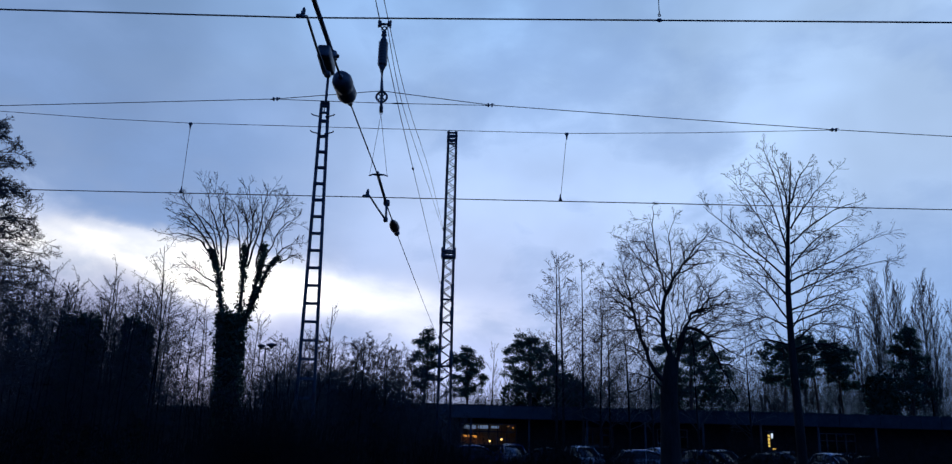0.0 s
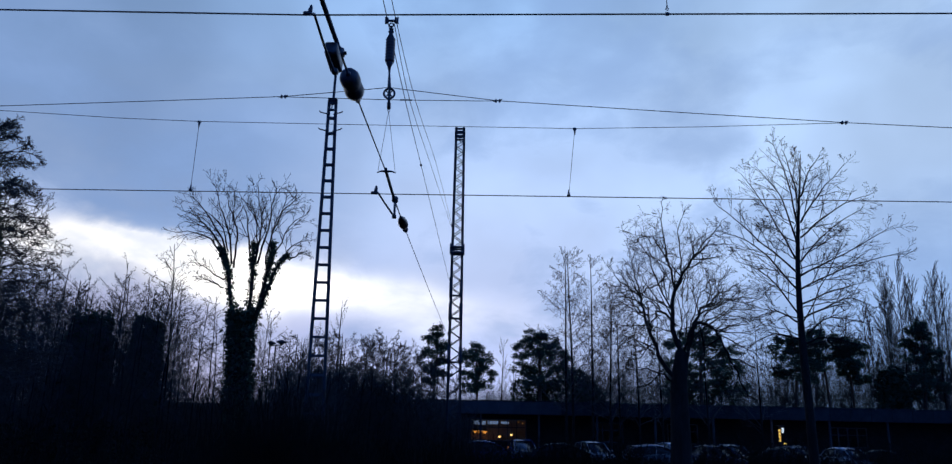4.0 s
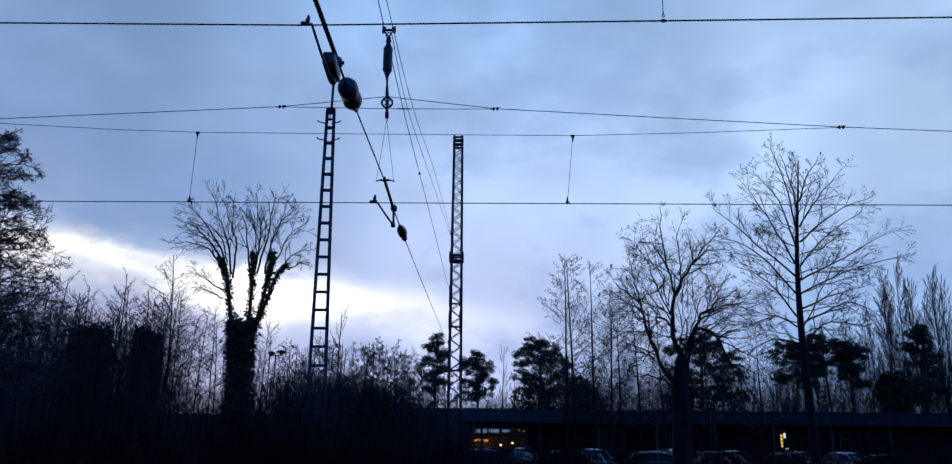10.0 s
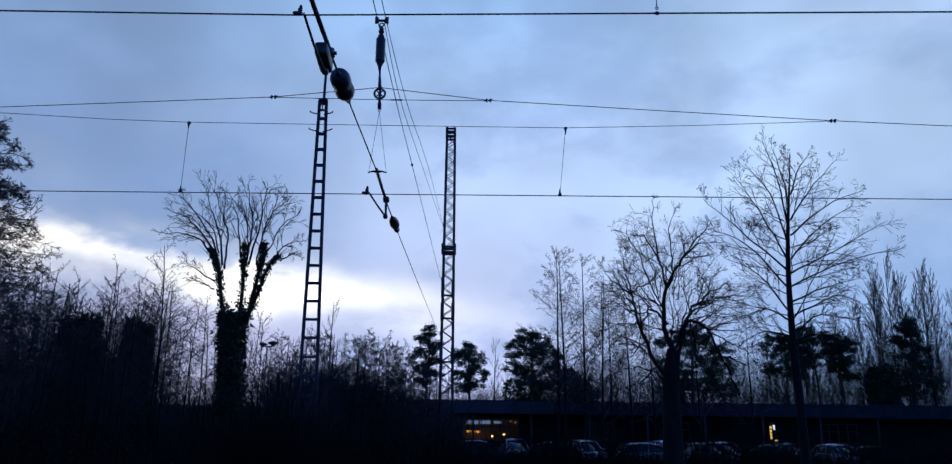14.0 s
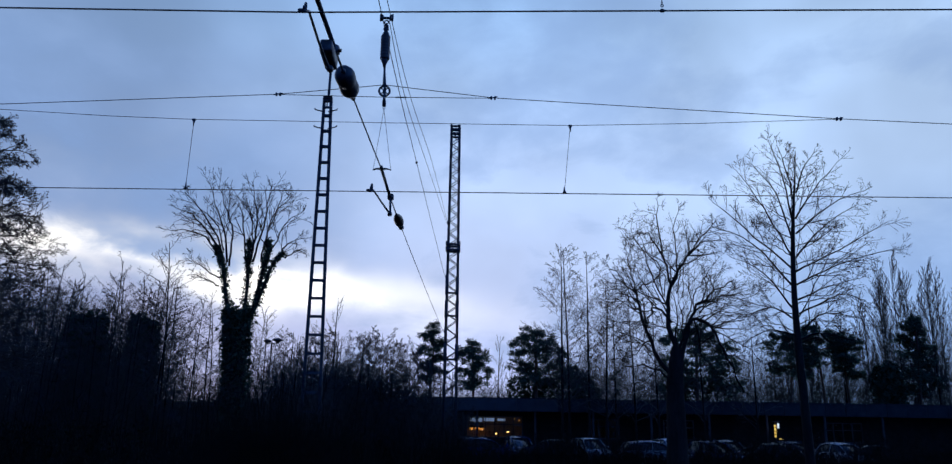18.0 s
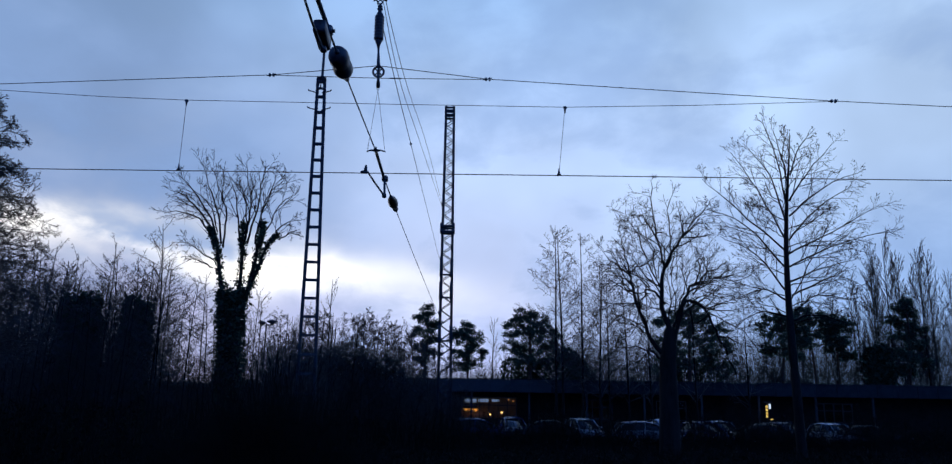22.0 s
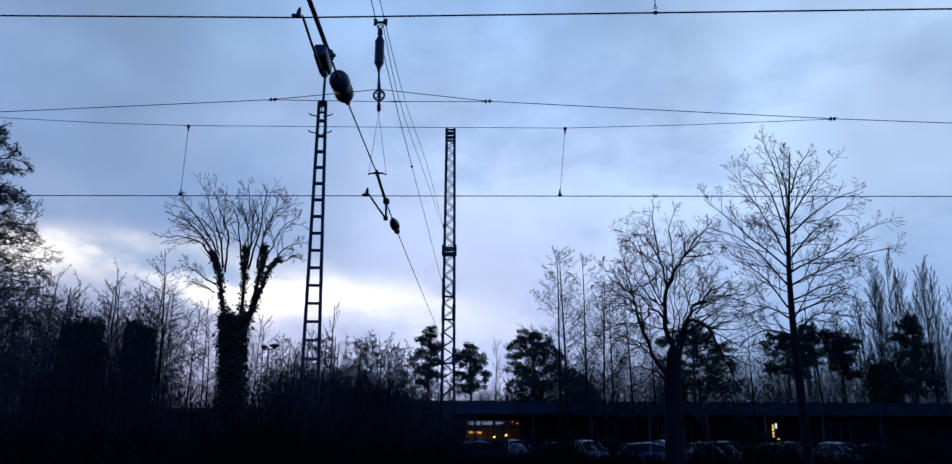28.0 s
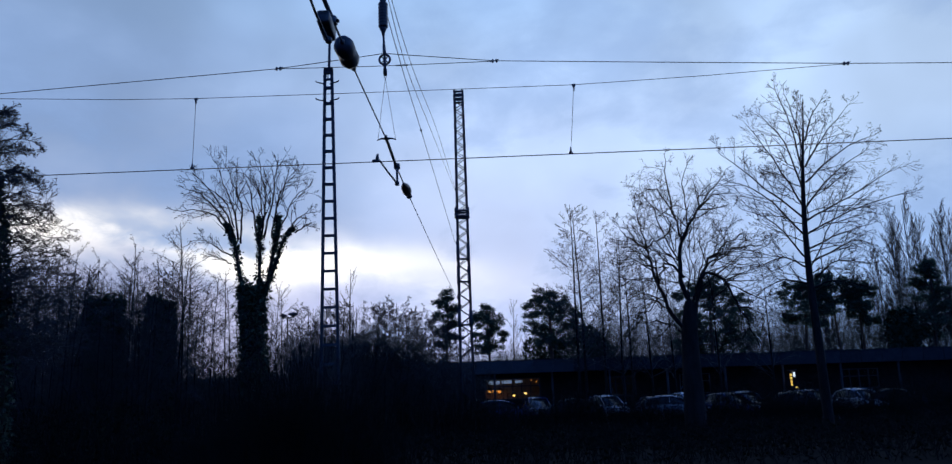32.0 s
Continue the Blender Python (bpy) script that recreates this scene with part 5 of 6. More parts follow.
# ---- low scrub along the line ----
def build_scrub():
    rng = random.Random(113)
    s = Shape()
    for _ in range(9000):
        x, y = rng.uniform(-30, 30), 37 - 18.5 * rng.random() ** 0.85
        west = x < -5.5 * y / 32
        tall = (rng.uniform(0.9, 3.0) if x < -13.3 * y / 32 else rng.uniform(0.5, 2.0) if west else rng.uniform(0.3, 1.05)) * (0.75 + 0.5 * noise.noise(Vector((x * 0.35, y * 0.35, 0))))
        p = V(x, y, ground_z(y) - 0.03)
        d = (UP + any_dir(rng) * 0.45).normalized()
        mid, tip = p + d * tall * 0.5, p + (d + any_dir(rng) * 0.25) * tall
        s.tube([p, mid, tip], [0.014, 0.010, 0.005], 3, False)
        for k in range(4):
            q = mid.lerp(tip, rng.random())
            s.sliver(q, q + any_dir(rng) * 0.35 + UP * 0.1, any_dir(rng) * 0.012)
    solid("undergrowth", s, SHADED_SCRUB, (0, 29, 0), "tangled bare brambles and scrub along the railway", "undergrowth", kind="stuff", smooth=False)
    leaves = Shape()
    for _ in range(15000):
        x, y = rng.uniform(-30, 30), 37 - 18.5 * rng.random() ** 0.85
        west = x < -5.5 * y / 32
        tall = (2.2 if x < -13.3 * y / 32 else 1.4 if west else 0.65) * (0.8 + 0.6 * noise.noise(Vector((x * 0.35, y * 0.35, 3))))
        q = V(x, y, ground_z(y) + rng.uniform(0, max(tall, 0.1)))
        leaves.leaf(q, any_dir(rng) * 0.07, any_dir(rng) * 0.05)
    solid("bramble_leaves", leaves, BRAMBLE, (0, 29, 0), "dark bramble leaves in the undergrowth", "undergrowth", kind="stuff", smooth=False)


build_scrub()


def build_hedge():
    """Leafless hedge between the railway and the car park, thin enough to see through."""
    rng = random.Random(127)
    s = Shape()
    for _ in range(5800):
        y = rng.uniform(38.2, 42.5)
        x = rng.uniform(-9, 34)
        tall = rng.uniform(1.3, 2.7) * (0.8 + 0.5 * noise.noise(Vector((x * 0.5, y * 0.5, 7))))
        if -0.6 < x < 3.4:
            tall *= 0.8
        if -6.2 < x < -2.8 or 9.0 < x < 11.5:
            tall *= 0.74
        p = V(x, y, ground_z(y) - 0.03)
        d = (UP + any_dir(rng) * 0.35).normalized()
        mid, tip = p + d * tall * 0.5, p + (d + any_dir(rng) * 0.2) * tall
        s.tube([p, mid, tip], [0.016, 0.011, 0.005], 3, False)
        for k in range(7):
            q = p.lerp(tip, rng.uniform(0.25, 1))
            s.sliver(q, q + any_dir(rng) * 0.45 + UP * 0.22, any_dir(rng) * 0.010)
    solid("hedge", s, SHADED_SCRUB, (12, 40, -0.7), "leafless dark hedge between railway and car park", "hedge", kind="stuff", smooth=False)


build_hedge()


def brushwood(name, label, count, spot, tall, thick, twigs, reach, seed, mat=TWIG):
    """A crowd of bare stems with side twigs. spot(rng) gives x and y, tall(rng, x, y) the height."""
    rng = random.Random(seed)
    s = Shape()
    for _ in range(count):
        x, y = spot(rng)
        h = tall(rng, x, y)
        p = V(x, y, ground_z(y) - 0.05)
        d = (UP + any_dir(rng) * 0.22).normalized()
        mid = p + d * h * 0.5
        tip = mid + (d + any_dir(rng) * 0.2).normalized() * h * 0.5
        s.tube([p, mid, tip], [thick, thick * 0.7, thick * 0.25], 3, False)
        for k in range(twigs):
            u = rng.uniform(0.25, 1)
            q = p.lerp(mid, u * 2) if u < 0.5 else mid.lerp(tip, u * 2 - 1)
            e = turned(d, radians(rng.uniform(25, 65)), rng)
            f = q + e * reach * (1.2 - u) * rng.uniform(0.6, 1.3)
            s.sliver(q, f, any_dir(rng) * thick * 0.45)
            s.sliver(q.lerp(f, 0.45), q.lerp(f, 0.45) + turned(e, radians(40), rng) * reach * 0.45, any_dir(rng) * thick * 0.36)
    solid(name, s, mat, (0, 30, 0), label, "brushwood", kind="stuff", smooth=False)


def build_brushwood():
    def west(rng):
        y = rng.uniform(28, 41)
        return (rng.uniform(-9.0, -6.0) if rng.random() < 0.2 else rng.uniform(-28, -13.2)) * y / 32, y
    brushwood("brushwood", "dense bare brushwood that fills the thicket", 1900, west,
              lambda rng, x, y: rng.triangular(2.0, 7.0, 4.4) * (1.0 if x < -13.5 * y / 32 else 0.74), 0.009, 22, 1.5, 131)
    def middle(rng):
        y = rng.uniform(39, 47)
        return rng.uniform(-9.5, -1.7) * y / 40, y
    brushwood("brushwood", "low bare brushwood between the masts", 1700, middle,
              lambda rng, x, y: rng.triangular(2.2, 6.4, 4.6) * (1.0 if x < -4.6 * y / 40 else 0.86) * (1 if x < -3.2 * y / 40 else 0.9), 0.009, 20, 1.3, 137)
    def verge(rng):
        y = rng.uniform(14.6, 17.0)
        return rng.triangular(-6.5, -1.6, -3.9), y
    # mast-foot clumps take the darkened scrub colour, with the gloom there painted in
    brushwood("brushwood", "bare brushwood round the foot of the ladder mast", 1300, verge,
              lambda rng, x, y: rng.triangular(0.8, 3.6, 2.2) * (1 - 0.12 * abs(x + 3.9)), 0.008, 14, 0.7, 149, SHADED_SCRUB)
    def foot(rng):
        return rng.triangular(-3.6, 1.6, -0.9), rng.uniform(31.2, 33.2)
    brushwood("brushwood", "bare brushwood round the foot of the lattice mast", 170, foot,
              lambda rng, x, y: rng.triangular(1.0, 3.3, 2.0), 0.012, 14, 0.8, 151, SHADED_SCRUB)
    def woods(rng):
        y = rng.uniform(73, 96)
        return rng.uniform(-1.5, 58) * y / 75, y
    brushwood("far_woods", "bare woodland far behind the low building", 2900, woods,
              lambda rng, x, y: rng.triangular(5.0, 12.0, 7.5) * (0.80 + 0.42 * min(x * 75 / y / 45, 1.2)) * (0.72 if x < 5.5 * y / 75 else 1) * y / 80, 0.024, 16, 3.0, 139)

    def back(rng):
        y = rng.uniform(70, 92)
        return rng.uniform(-64, -30) * y / 75, y
    brushwood("far_woods", "bare woodland far behind the thicket", 1300, back,
              lambda rng, x, y: rng.triangular(9.0, 17.0, 13.5) * y / 80, 0.022, 18, 3.0, 157)


build_brushwood()


# ---- low building with a deep fascia ----
def build_hall():
    g = -0.7
    hall = thing("flat_roofed_building", (20, 58, g), "long single-storey building with deep metal fascia and lit windows", "building")
    x0, x1, yf, yb = -4.35, 60.0, 58.0, 67.5
    part("roof", Shape().box(((x0 + x1) / 2, (yf + yb) / 2, 3.36), (x1 - x0 - 0.1, yb - yf - 0.1, 0.10)), ROOFING, hall, smooth=False)
    part("soffit", Shape().box(((x0 + x1) / 2, yf + 1.0, 2.50), (x1 - x0 - 0.1, 1.9, 0.06)), FRAME, hall, smooth=False)
    part("parapet_cap", Shape().box(((x0 + x1) / 2, yf, 3.44), (x1 - x0 + 0.06, 0.16, 0.05)), FASCIA_DARK, hall, smooth=False)
    part("side_fascia", Shape().box((x0, (yf + yb) / 2, 2.94), (0.08, yb - yf, 0.94)), FASCIA_LIT, hall, smooth=False)
    # front wall with openings: tall pane, window band, door
    yw, th = 59.9, 0.25
    holes = [(-3.80, -3.18, g + 0.1, 2.05), (-0.25, 4.1, 0.45, 2.1), (9.2, 11.6, 0.5, 2.0), (15.0, 17.4, 0.5, 2.0), (27.5, 30.5, 0.5, 2.0)]
    x = x0 + 0.05
    for a, b, low, high in holes + [(x1 - 0.05, x1 - 0.05, 0, 0)]:
        if a > x:
            part("wall", Shape().box(((x + a) / 2, yw, (g + 2.48) / 2), (a - x, th, 2.48 - g)), WALL, hall, smooth=False)
        if b > a:
            part("wall", Shape().box(((a + b) / 2, yw, (g + low) / 2), (b - a, th, low - g)), WALL, hall, smooth=False)
            part("wall", Shape().box(((a + b) / 2, yw, (high + 2.48) / 2), (b - a, th, 2.48 - high)), WALL, hall, smooth=False)
        x = b
    for xx in (x0 + 0.15, x1 - 0.15):
        part("wall", Shape().box((xx, (yw + yb) / 2 + 0.13, (g + 2.9) / 2), (0.25, yb - yw - 0.4, 2.9 - g)), WALL, hall, smooth=False)
    part("wall", Shape().box(((x0 + x1) / 2, yb - 0.2, (g + 2.9) / 2), (x1 - x0 - 0.2, 0.25, 2.9 - g)), WALL, hall, smooth=False)
    part("inner_wall", Shape().box((6, 63.5, 0.9), (20, 0.12, 3.15)), INSIDE, hall, smooth=False)
    part("inner_floor", Shape().box((6, 61.7, g + 0.05), (20, 3.4, 0.06)), INSIDE, hall, smooth=False)
    part("inner_ceiling", Shape().box((6, 61.7, 2.42), (20, 3.4, 0.05)), INSIDE, hall, smooth=False)
    for a, b, low, high in holes:
        w = part("window", Shape().box(((a + b) / 2, yw - 0.04, low + 0.03), (b - a, 0.14, 0.06)), FRAME, hall, "painted metal window frame", smooth=False)
        part("head_rail", Shape().box(((a + b) / 2, yw - 0.04, high - 0.03), (b - a, 0.14, 0.06)), FRAME, w, smooth=False)
        bays = max(1, round((b - a) / 0.72))
        for i in range(bays + 1):
            xx = a + 0.03 + (b - a - 0.06) * i / bays
            part("mullion", Shape().box((xx, yw - 0.04, (low + high) / 2), (0.055, 0.12, high - low - 0.12)), FRAME, w, smooth=False)
        split = low + (high - low) * 0.62
        if b - a > 1:
            part("transom", Shape().box(((a + b) / 2, yw - 0.045, split), (b - a - 0.1, 0.11, 0.06)), FRAME, w, smooth=False)
        for i in range(bays):
            xa, xb = a + 0.06 + (b - a - 0.06) * i / bays, a + (b - a - 0.06) * (i + 1) / bays
            for za, zb in (((low + 0.06, split - 0.03), (split + 0.03, high - 0.06)) if b - a > 1 else ((low + 0.06, high - 0.06),)):
                pane = part("pane", Shape().box(((xa + xb) / 2, yw - 0.02, (za + zb) / 2), (xb - xa, 0.012, zb - za)), PANE, w, smooth=False)
                pane.visible_shadow = False
    part("fascia_board", Shape().box(((x0 + x1) / 2, yf + 0.07, 2.94), (x1 - x0 - 0.12, 0.05, 0.90)), FRAME, hall, smooth=False)
    # fascia panels; light on the building's near end is put into their lighter colour
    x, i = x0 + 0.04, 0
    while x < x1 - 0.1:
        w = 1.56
        part("fascia_panel", Shape().box((x + w / 2, yf - (0.004 if i % 2 else 0), 2.94), (w - 0.02, 0.07, 0.94), None, 0.01), FASCIA_LIT if x < 6 else FASCIA_DARK, hall, smooth=False)
        x += w
        i += 1
    for k in range(9):
        xx = x0 + 0.5 + 4.4 * k
        part("post", Shape().box((xx, 58.35, (g + 2.47) / 2), (0.14, 0.14, 2.47 - g), None, 0.02), FRAME, hall, smooth=False)
    return hall


def build_low_hall():
    g = -0.7
    low = thing("low_shed", (-15, 60, g), "long low flat-roofed shed behind the thicket", "building")
    part("roof", Shape().box((-16.5, 62.5, 2.78), (23.6, 6.4, 0.12)), ROOFING, low, smooth=False)
    part("wall", Shape().box((-16.5, 59.7, 1.0), (23.0, 0.25, 3.4)), WALL, low, smooth=False)
    part("wall", Shape().box((-16.5, 65.3, 1.0), (23.0, 0.25, 3.4)), WALL, low, smooth=False)
    for k in (-1, 1):
        part("wall", Shape().box((-16.5 + k * 11.4, 62.5, 1.0), (0.25, 5.3, 3.4)), WALL, low, smooth=False)
    for i in range(15):
        part("fascia_panel", Shape().box((-27.5 + 1.56 * i, 59.3, 2.62), (1.54, 0.06, 0.42), None, 0.01), FASCIA_DARK, low, smooth=False)


def lamp(name, x, y, z, r, mat, label):
    t = thing(name, (x, y, z), label, "lamp", "warm lamps behind the windows")
    part("bulb", Shape().lathe([(r * 0.4, -r), (r * 0.9, -r * 0.5), (r, 0), (r * 0.9, r * 0.5), (r * 0.4, r)], Matrix.Translation((x, y, z)), 12), mat, t)
    part("cord", Shape().rod((x, y, z + r), (x, y, 2.40), 0.012, 6), FRAME, t)
    part("shade", Shape().lathe([(r * 1.5, r * 0.2), (r * 1.3, r * 0.8), (r * 0.5, r * 1.5), (r * 0.4, r * 1.5)], Matrix.Translation((x, y, z)), 14), FRAME, t)


def build_lamps():
    for i, (x, z) in enumerate(((0.15, 1.1), (0.55, 1.12), (0.95, 1.08))):
        lamp("pendant_lamp", x, 62.9, z, 0.17, AMBER, "amber pendant lamp over the counter behind the window")
    lamp("pendant_lamp", 2.05, 61.0, 0.78, 0.11, WARM, "small warm pendant lamp behind the window")
    lamp("pendant_lamp", 3.0, 61.0, 0.92, 0.10, WARM, "small warm pendant lamp behind the window")
    lamp("pendant_lamp", 3.55, 61.6, 1.9, 0.05, AMBER, "small amber lamp high behind the window")
    lamp("pendant_lamp", 3.95, 61.8, 1.8, 0.05, AMBER, "small amber lamp high behind the window")
    # cool light strips behind the upper panes and the tall pane
    for x, y, z, w, h in ((0.5, 61.3, 1.78, 0.95, 0.30), (1.55, 61.3, 1.80, 0.85, 0.26), (2.5, 61.5, 1.80, 0.6, 0.2)):
        s = thing("strip_light", (x, y, z), "dim cool light strip hung behind the upper panes", "lamp", "cool strip lights")
        part("diffuser", Shape().box((x, y, z), (w, 0.10, h), None, 0.03), COOL, s)
        for k in (-1, 1):
            part("hanger", Shape().rod((x + k * w * 0.4, y, z + h / 2), (x + k * w * 0.4, y, 2.40), 0.01, 6), FRAME, s)
    s = thing("wall_light", (-3.5, 60.6, 1.0), "dim cool upright light behind the tall pane", "lamp")
    part("diffuser", Shape().box((-3.5, 60.6, 1.55), (0.34, 0.08, 0.4), None, 0.03).box((-3.45, 60.6, 0.4), (0.12, 0.08, 1.5), None, 0.03), COOL, s)
    part("base", Shape().box((-3.45, 60.6, -0.5), (0.3, 0.2, 0.35), None, 0.03), FRAME, s)
    # lit sign before the building
    t = thing("lit_sign", (22.8, 57.4, -0.7), "narrow lit sign with yellow panel and white edge", "sign")
    part("post", Shape().rod((22.8, 57.45, -0.7), (22.8, 57.45, 2.0), 0.05, 8), FRAME, t)
    for i in range(4):
        part("sign_panel", Shape().box((22.74, 57.37, 0.98 + 0.24 * i), (0.15, 0.07, 0.17), None, 0.02), SIGN_YELLOW, t, "lit yellow panel")
    part("sign_edge", Shape().box((22.98, 57.37, 1.72), (0.14, 0.07, 0.36), None, 0.02), SIGN_WHITE, t, "lit white panel")
    part("sign_foot", Shape().box((23.1, 57.37, 0.78), (0.22, 0.07, 0.08), None, 0.02), SIGN_YELLOW, t)
    part("canopy", Shape().box((22.85, 57.4, 2.04), (0.6, 0.2, 0.05), None, 0.01), FRAME, t)


def build_street_lamp(x, y, top):
    t = thing("street_lamp", (x, y, ground_z(y)), "slim dark street lamp with two flat mushroom heads", "street lamp")
    part("pole", Shape().rod((x, y, ground_z(y)), (x, y, top - 0.1), 0.045, 10, 0.03), MAST, t)
    part("cross_arm", Shape().rod((x - 0.24, y, top - 0.16), (x + 0.30, y, top - 0.12), 0.022, 8), MAST, t)
    for dx, dz, k in ((-0.20, -0.03, 0.46), (0.26, 0.02, 0.58)):
        rows = [(0.10 * k, -0.26 * k), (0.18 * k, -0.14 * k), (0.40 * k, -0.05 * k), (0.43 * k, 0.0), (0.36 * k, 0.06 * k), (0.14 * k, 0.14 * k), (0.03 * k, 0.18 * k)]
        part("head", Shape().lathe(rows, Matrix.Translation((x + dx, y, top + dz)), 20), MAST, t, "flat round lamp head")


# ---- parked cars ----
def car(name, paint, label, long=4.3, tall=1.46, hatch=0.6):
    """A parked car along x at the origin, nose to +x, on z = 0: body, glass, lights, wheels."""
    t = thing(name, (0, 0, 0), label, "car", "cars in the car park")
    h, w = long / 2, 0.87
    # outline of the side: x, lower z, upper z, half width
    body = [(-h, 0.42, 0.62, 0.66), (-h + 0.06, 0.28, 0.86, 0.78), (-h + 0.35, 0.22, 0.93, 0.85), (-0.7, 0.20, 0.95, w), (0.3, 0.20, 0.94, w), (0.95, 0.20, 0.92, w), (h - 0.75, 0.21, 0.86, 0.86),
            (h - 0.2, 0.26, 0.74, 0.78), (h - 0.03, 0.32, 0.62, 0.66), (h, 0.38, 0.55, 0.58)]
    s = Shape()
    for x, low, high, hw in body:
        m = (low + high) / 2
        s.v += [V(x, y, z) for y, z in ((-hw * 0.86, low), (-hw, low + 0.10), (-hw * 1.02, m), (-hw * 0.97, high - 0.06), (-hw * 0.88, high), (hw * 0.88, high), (hw * 0.97, high - 0.06), (hw * 1.02, m), (hw, low + 0.10), (hw * 0.86, low))]
    for i in range(len(body) - 1):
        for k in range(10):
            a, b = i * 10 + k, i * 10 + (k + 1) % 10
            s.f.append((a, b, b + 10, a + 10))
    s.f += [tuple(range(9, -1, -1)), tuple(len(s.v) - 10 + k for k in range(10))]
    shell = part("body", s, paint, t)
    rear = -h + 0.25
    cabin = [(rear, 0.90, 0.72), (rear + hatch, tall - 0.10, 0.60), (-0.75, tall - 0.01, 0.58), (-0.1, tall, 0.58), (0.35, tall - 0.09, 0.58), (1.15, 0.90, 0.70)]
    g, r = Shape(), Shape()
    for x, z, hw in cabin:
        g.v += [V(x, -0.76, 0.88), V(x, -hw, z - 0.03), V(x, hw, z - 0.03), V(x, 0.76, 0.88)]
    for i in range(len(cabin) - 1):
        for k in range(3):
            a = i * 4 + k
            g.f.append((a, a + 1, a + 5, a + 4))
    part("cabin_glass", g, CAR_GLASS, t, "dark car windows")
    for i in range(1, len(cabin) - 2):
        (xa, za, wa), (xb, zb, wb) = cabin[i], cabin[i + 1]
        base = len(r.v)
        for x, z, hw in (cabin[i], cabin[i + 1]):
            r.v += [V(x, -hw - 0.03, z - 0.06), V(x, -hw + 0.05, z), V(x, 0, z + 0.03), V(x, hw - 0.05, z), V(x, hw + 0.03, z - 0.06)]
        for k in range(4):
            r.f.append((base + k, base + k + 1, base + k + 6, base + k + 5))
    part("roof", r, paint, t)
    for side in (-1, 1):
        for (xa, za, wa), (xb, zb, wb) in ((cabin[0], cabin[1]), (cabin[4], cabin[5])):
            part("pillar", Shape().rod((xa, side * (wa + 0.01), za), (xb, side * (wb + 0.01), zb), 0.035, 6), paint, t)
        part("pillar", Shape().rod((-0.35, side * 0.77, 0.9), (-0.3, side * 0.61, tall - 0.05), 0.035, 6), paint, t)
    for side in (-1, 1):
        part("headlight", Shape().box((h - 0.16, side * 0.60, 0.64), (0.22, 0.30, 0.14), Matrix.Rotation(-side * 0.35, 3, "Z"), 0.04), LENS, t)
        part("tail_light", Shape().box((-h + 0.07, side * 0.66, 0.76), (0.10, 0.20, 0.22), None, 0.03), RED_LENS, t)
        part("door_mirror", Shape().box((0.82, side * 0.97, 0.98), (0.12, 0.18, 0.13), None, 0.03), paint, t)
    for part_x in (h, -h):
        part("bumper", Shape().box((part_x * 0.985, 0, 0.38), (0.10, 1.2, 0.16), None, 0.03), TYRE, t)
    for wx in (-h + 0.82, h - 0.85):
        for side in (-1, 1):
            m = Matrix.Translation((wx, side * 0.76, 0.31)) @ Matrix.Rotation(math.pi / 2, 4, "X")
            wheel = part("wheel", Shape().lathe([(0.30, -0.10), (0.31, -0.07), (0.31, 0.07), (0.30, 0.10)], m, 20), TYRE, t)
            part("rim", Shape().lathe([(0.20, -0.105), (0.21, -0.10), (0.21, 0.10), (0.20, 0.105)], m, 14), CHROME, wheel)
    return t


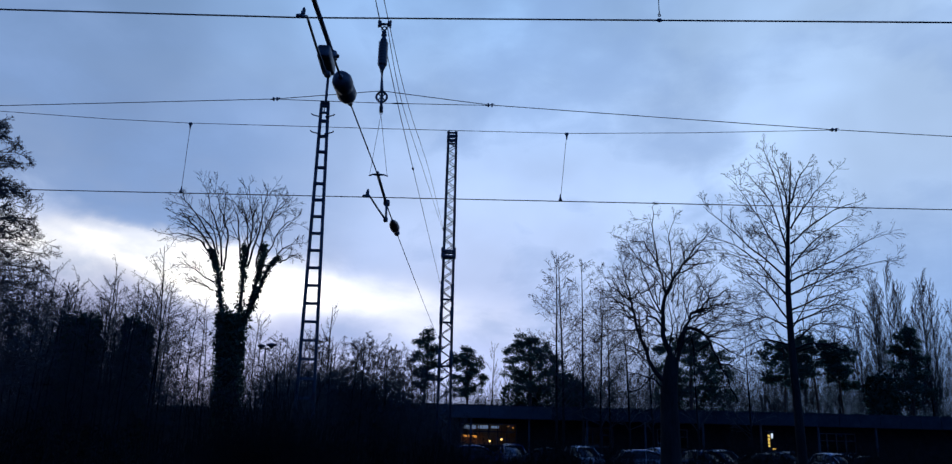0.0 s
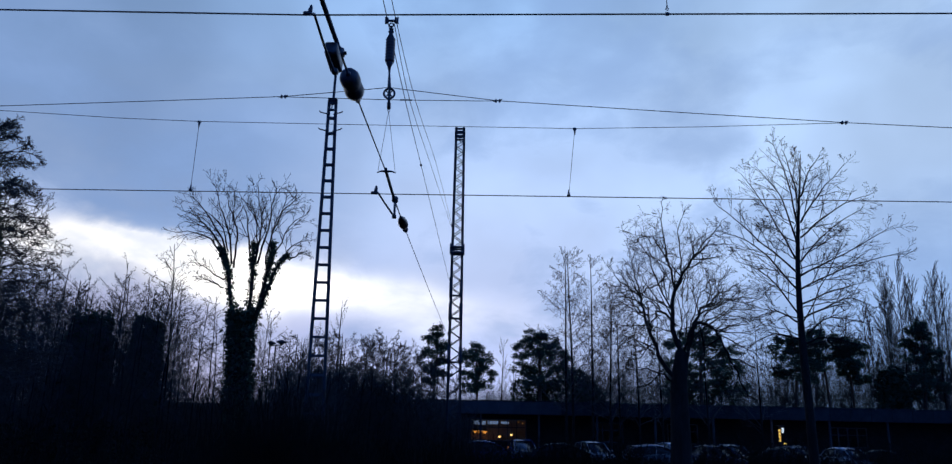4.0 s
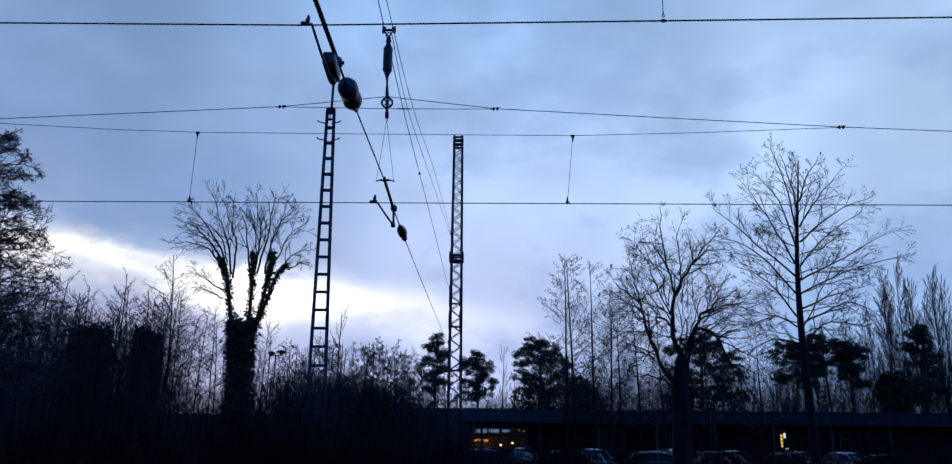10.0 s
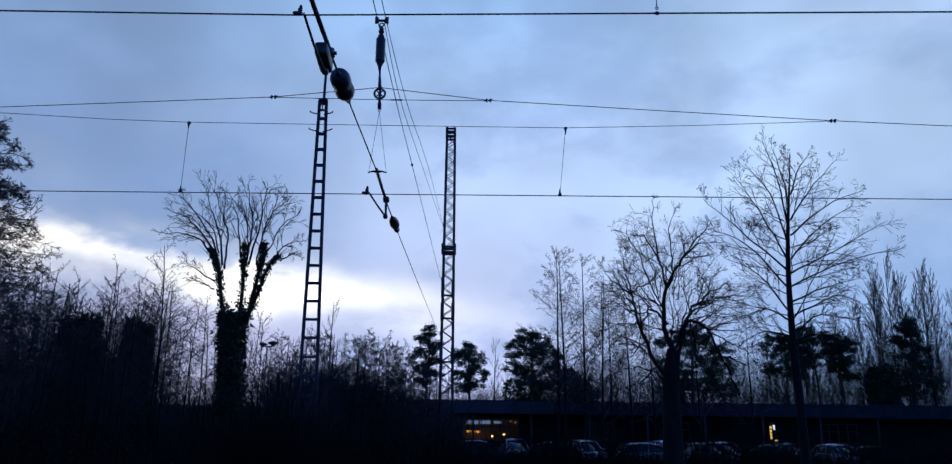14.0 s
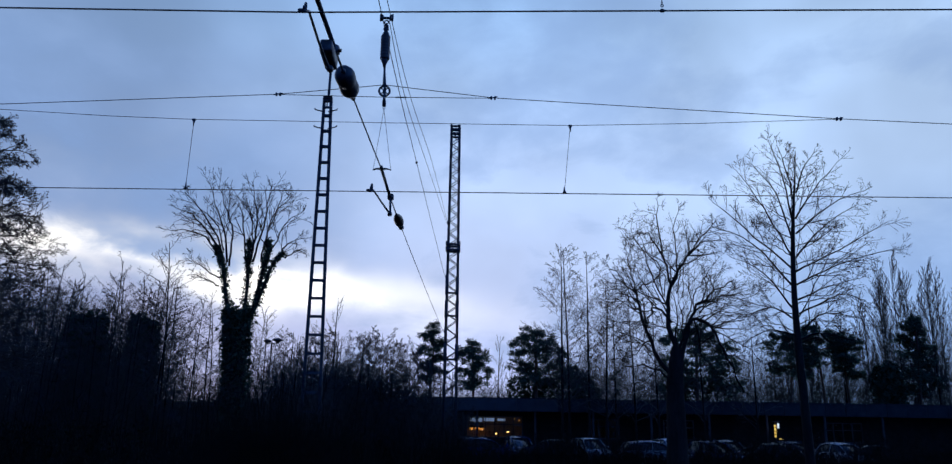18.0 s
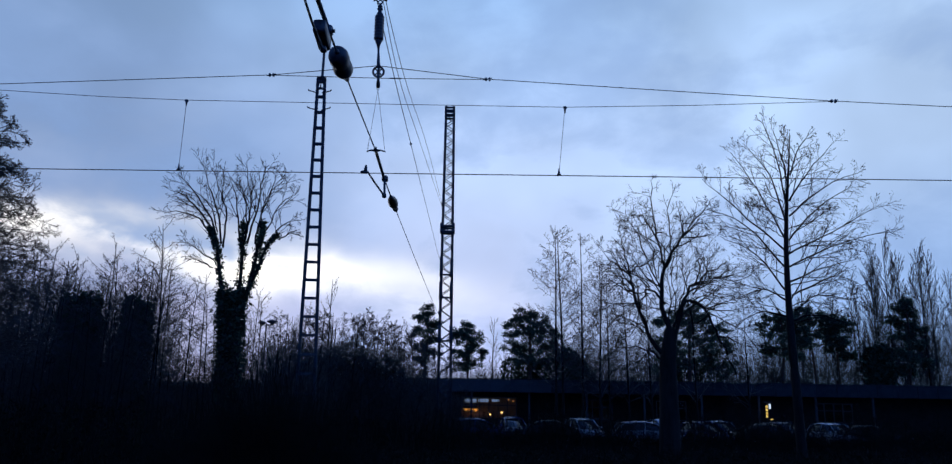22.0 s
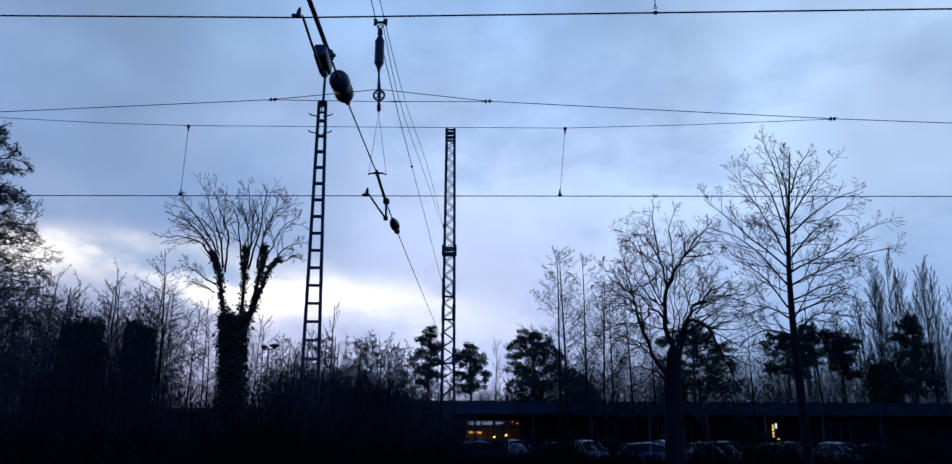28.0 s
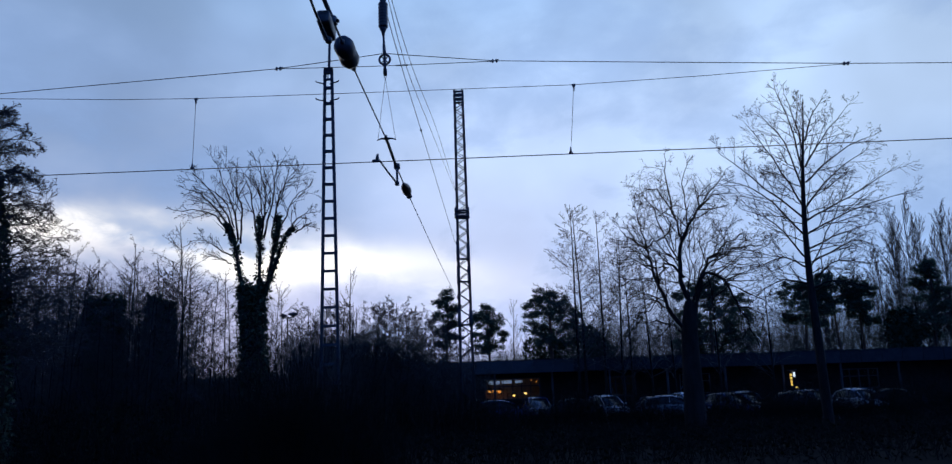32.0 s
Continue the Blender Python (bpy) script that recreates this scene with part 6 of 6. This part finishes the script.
def build_cars():
    def paint(name, c, rough=0.13):
        return material(name, tuple(v * 0.85 for v in c), c, 2.0, rough, 0.15, 0.0)
    blue = car("car", paint("blue_paint", (0.02, 0.05, 0.16)), "dark blue parked hatchback, windscreen catching the sky", 4.2, 1.48, 0.45)
    silver = car("car", paint("silver_paint", (0.30, 0.32, 0.34)), "silver estate car parked before the building", 4.5, 1.46, 0.35)
    dark = car("car", paint("black_paint", (0.015, 0.016, 0.018)), "black saloon parked before the building", 4.5, 1.42, 0.9)
    white = car("car", paint("white_paint", (0.6, 0.62, 0.64)), "small white car parked by the thicket", 3.8, 1.50, 0.4)
    def at(model, x, y, turn, first=False):
        m = Matrix.Translation((x, y, -0.67)) @ Matrix.Rotation(radians(turn), 4, "Z")
        if first:
            model.matrix_basis = m
        else:
            copy_thing(model, m)
    at(blue, 0.9, 48.0, 8, True)
    at(silver, -5.1, 48.0, 4, True)
    at(dark, -2.3, 49.5, -78, True)
    at(white, -12.6, 45.5, 20, True)
    at(dark, 5.0, 48.5, 170)
    at(silver, 11.4, 48.0, 6)
    at(blue, 15.2, 48.5, -72)
    at(dark, 19.0, 48.0, 12)
    at(silver, 21.4, 51.0, -80)
    at(white, 7.8, 50.5, -75)
    at(dark, 25.5, 48.0, -8)
    at(silver, -7.9, 49.5, -76)
    at(blue, 3.3, 52.0, -82)
    at(white, 13.4, 51.5, -78)
    at(silver, 17.2, 51.5, -84)
    at(white, 23.4, 48.5, -75)
    at(silver, -0.9, 52.5, -80)
    post = thing("bollard", (-1.3, 45.2, -0.67), "small white bollard beside the parked cars", "bollard")
    part("shaft", Shape().lathe([(0.07, 0.0), (0.06, 0.1), (0.06, 0.85), (0.03, 0.92)], Matrix.Translation((-1.3, 45.2, -0.67)), 12), WHITE_PAINT, post)
    part("band", Shape().lathe([(0.063, 0.6), (0.064, 0.61), (0.064, 0.7), (0.063, 0.71)], Matrix.Translation((-1.3, 45.2, -0.67)), 12), RED_LENS, post)


build_hall()
build_low_hall()
build_lamps()
build_street_lamp(-9.13, 34.5, 5.38)
build_cars()


# ---- what moves ----
def motions():
    # the cloud deck sinks and drifts over the gap
    walk(cloud_bank, [(0.0, pose(0, 0, 0, 0, 0, 0)), (7.0, pose(0, 0, 0, -0.8, -0.1, -0.35)), (13.0, pose(0, 0, 0, -1.6, -0.3, -0.65)), (19.0, pose(0, 0, 0, -2.5, -0.6, -0.95)),
                      (25.0, pose(0, 0, 0, -2.8, -0.8, -1.3)), (32.0, pose(0, 0, 0, -2.9, -0.9, -1.6))])


motions()
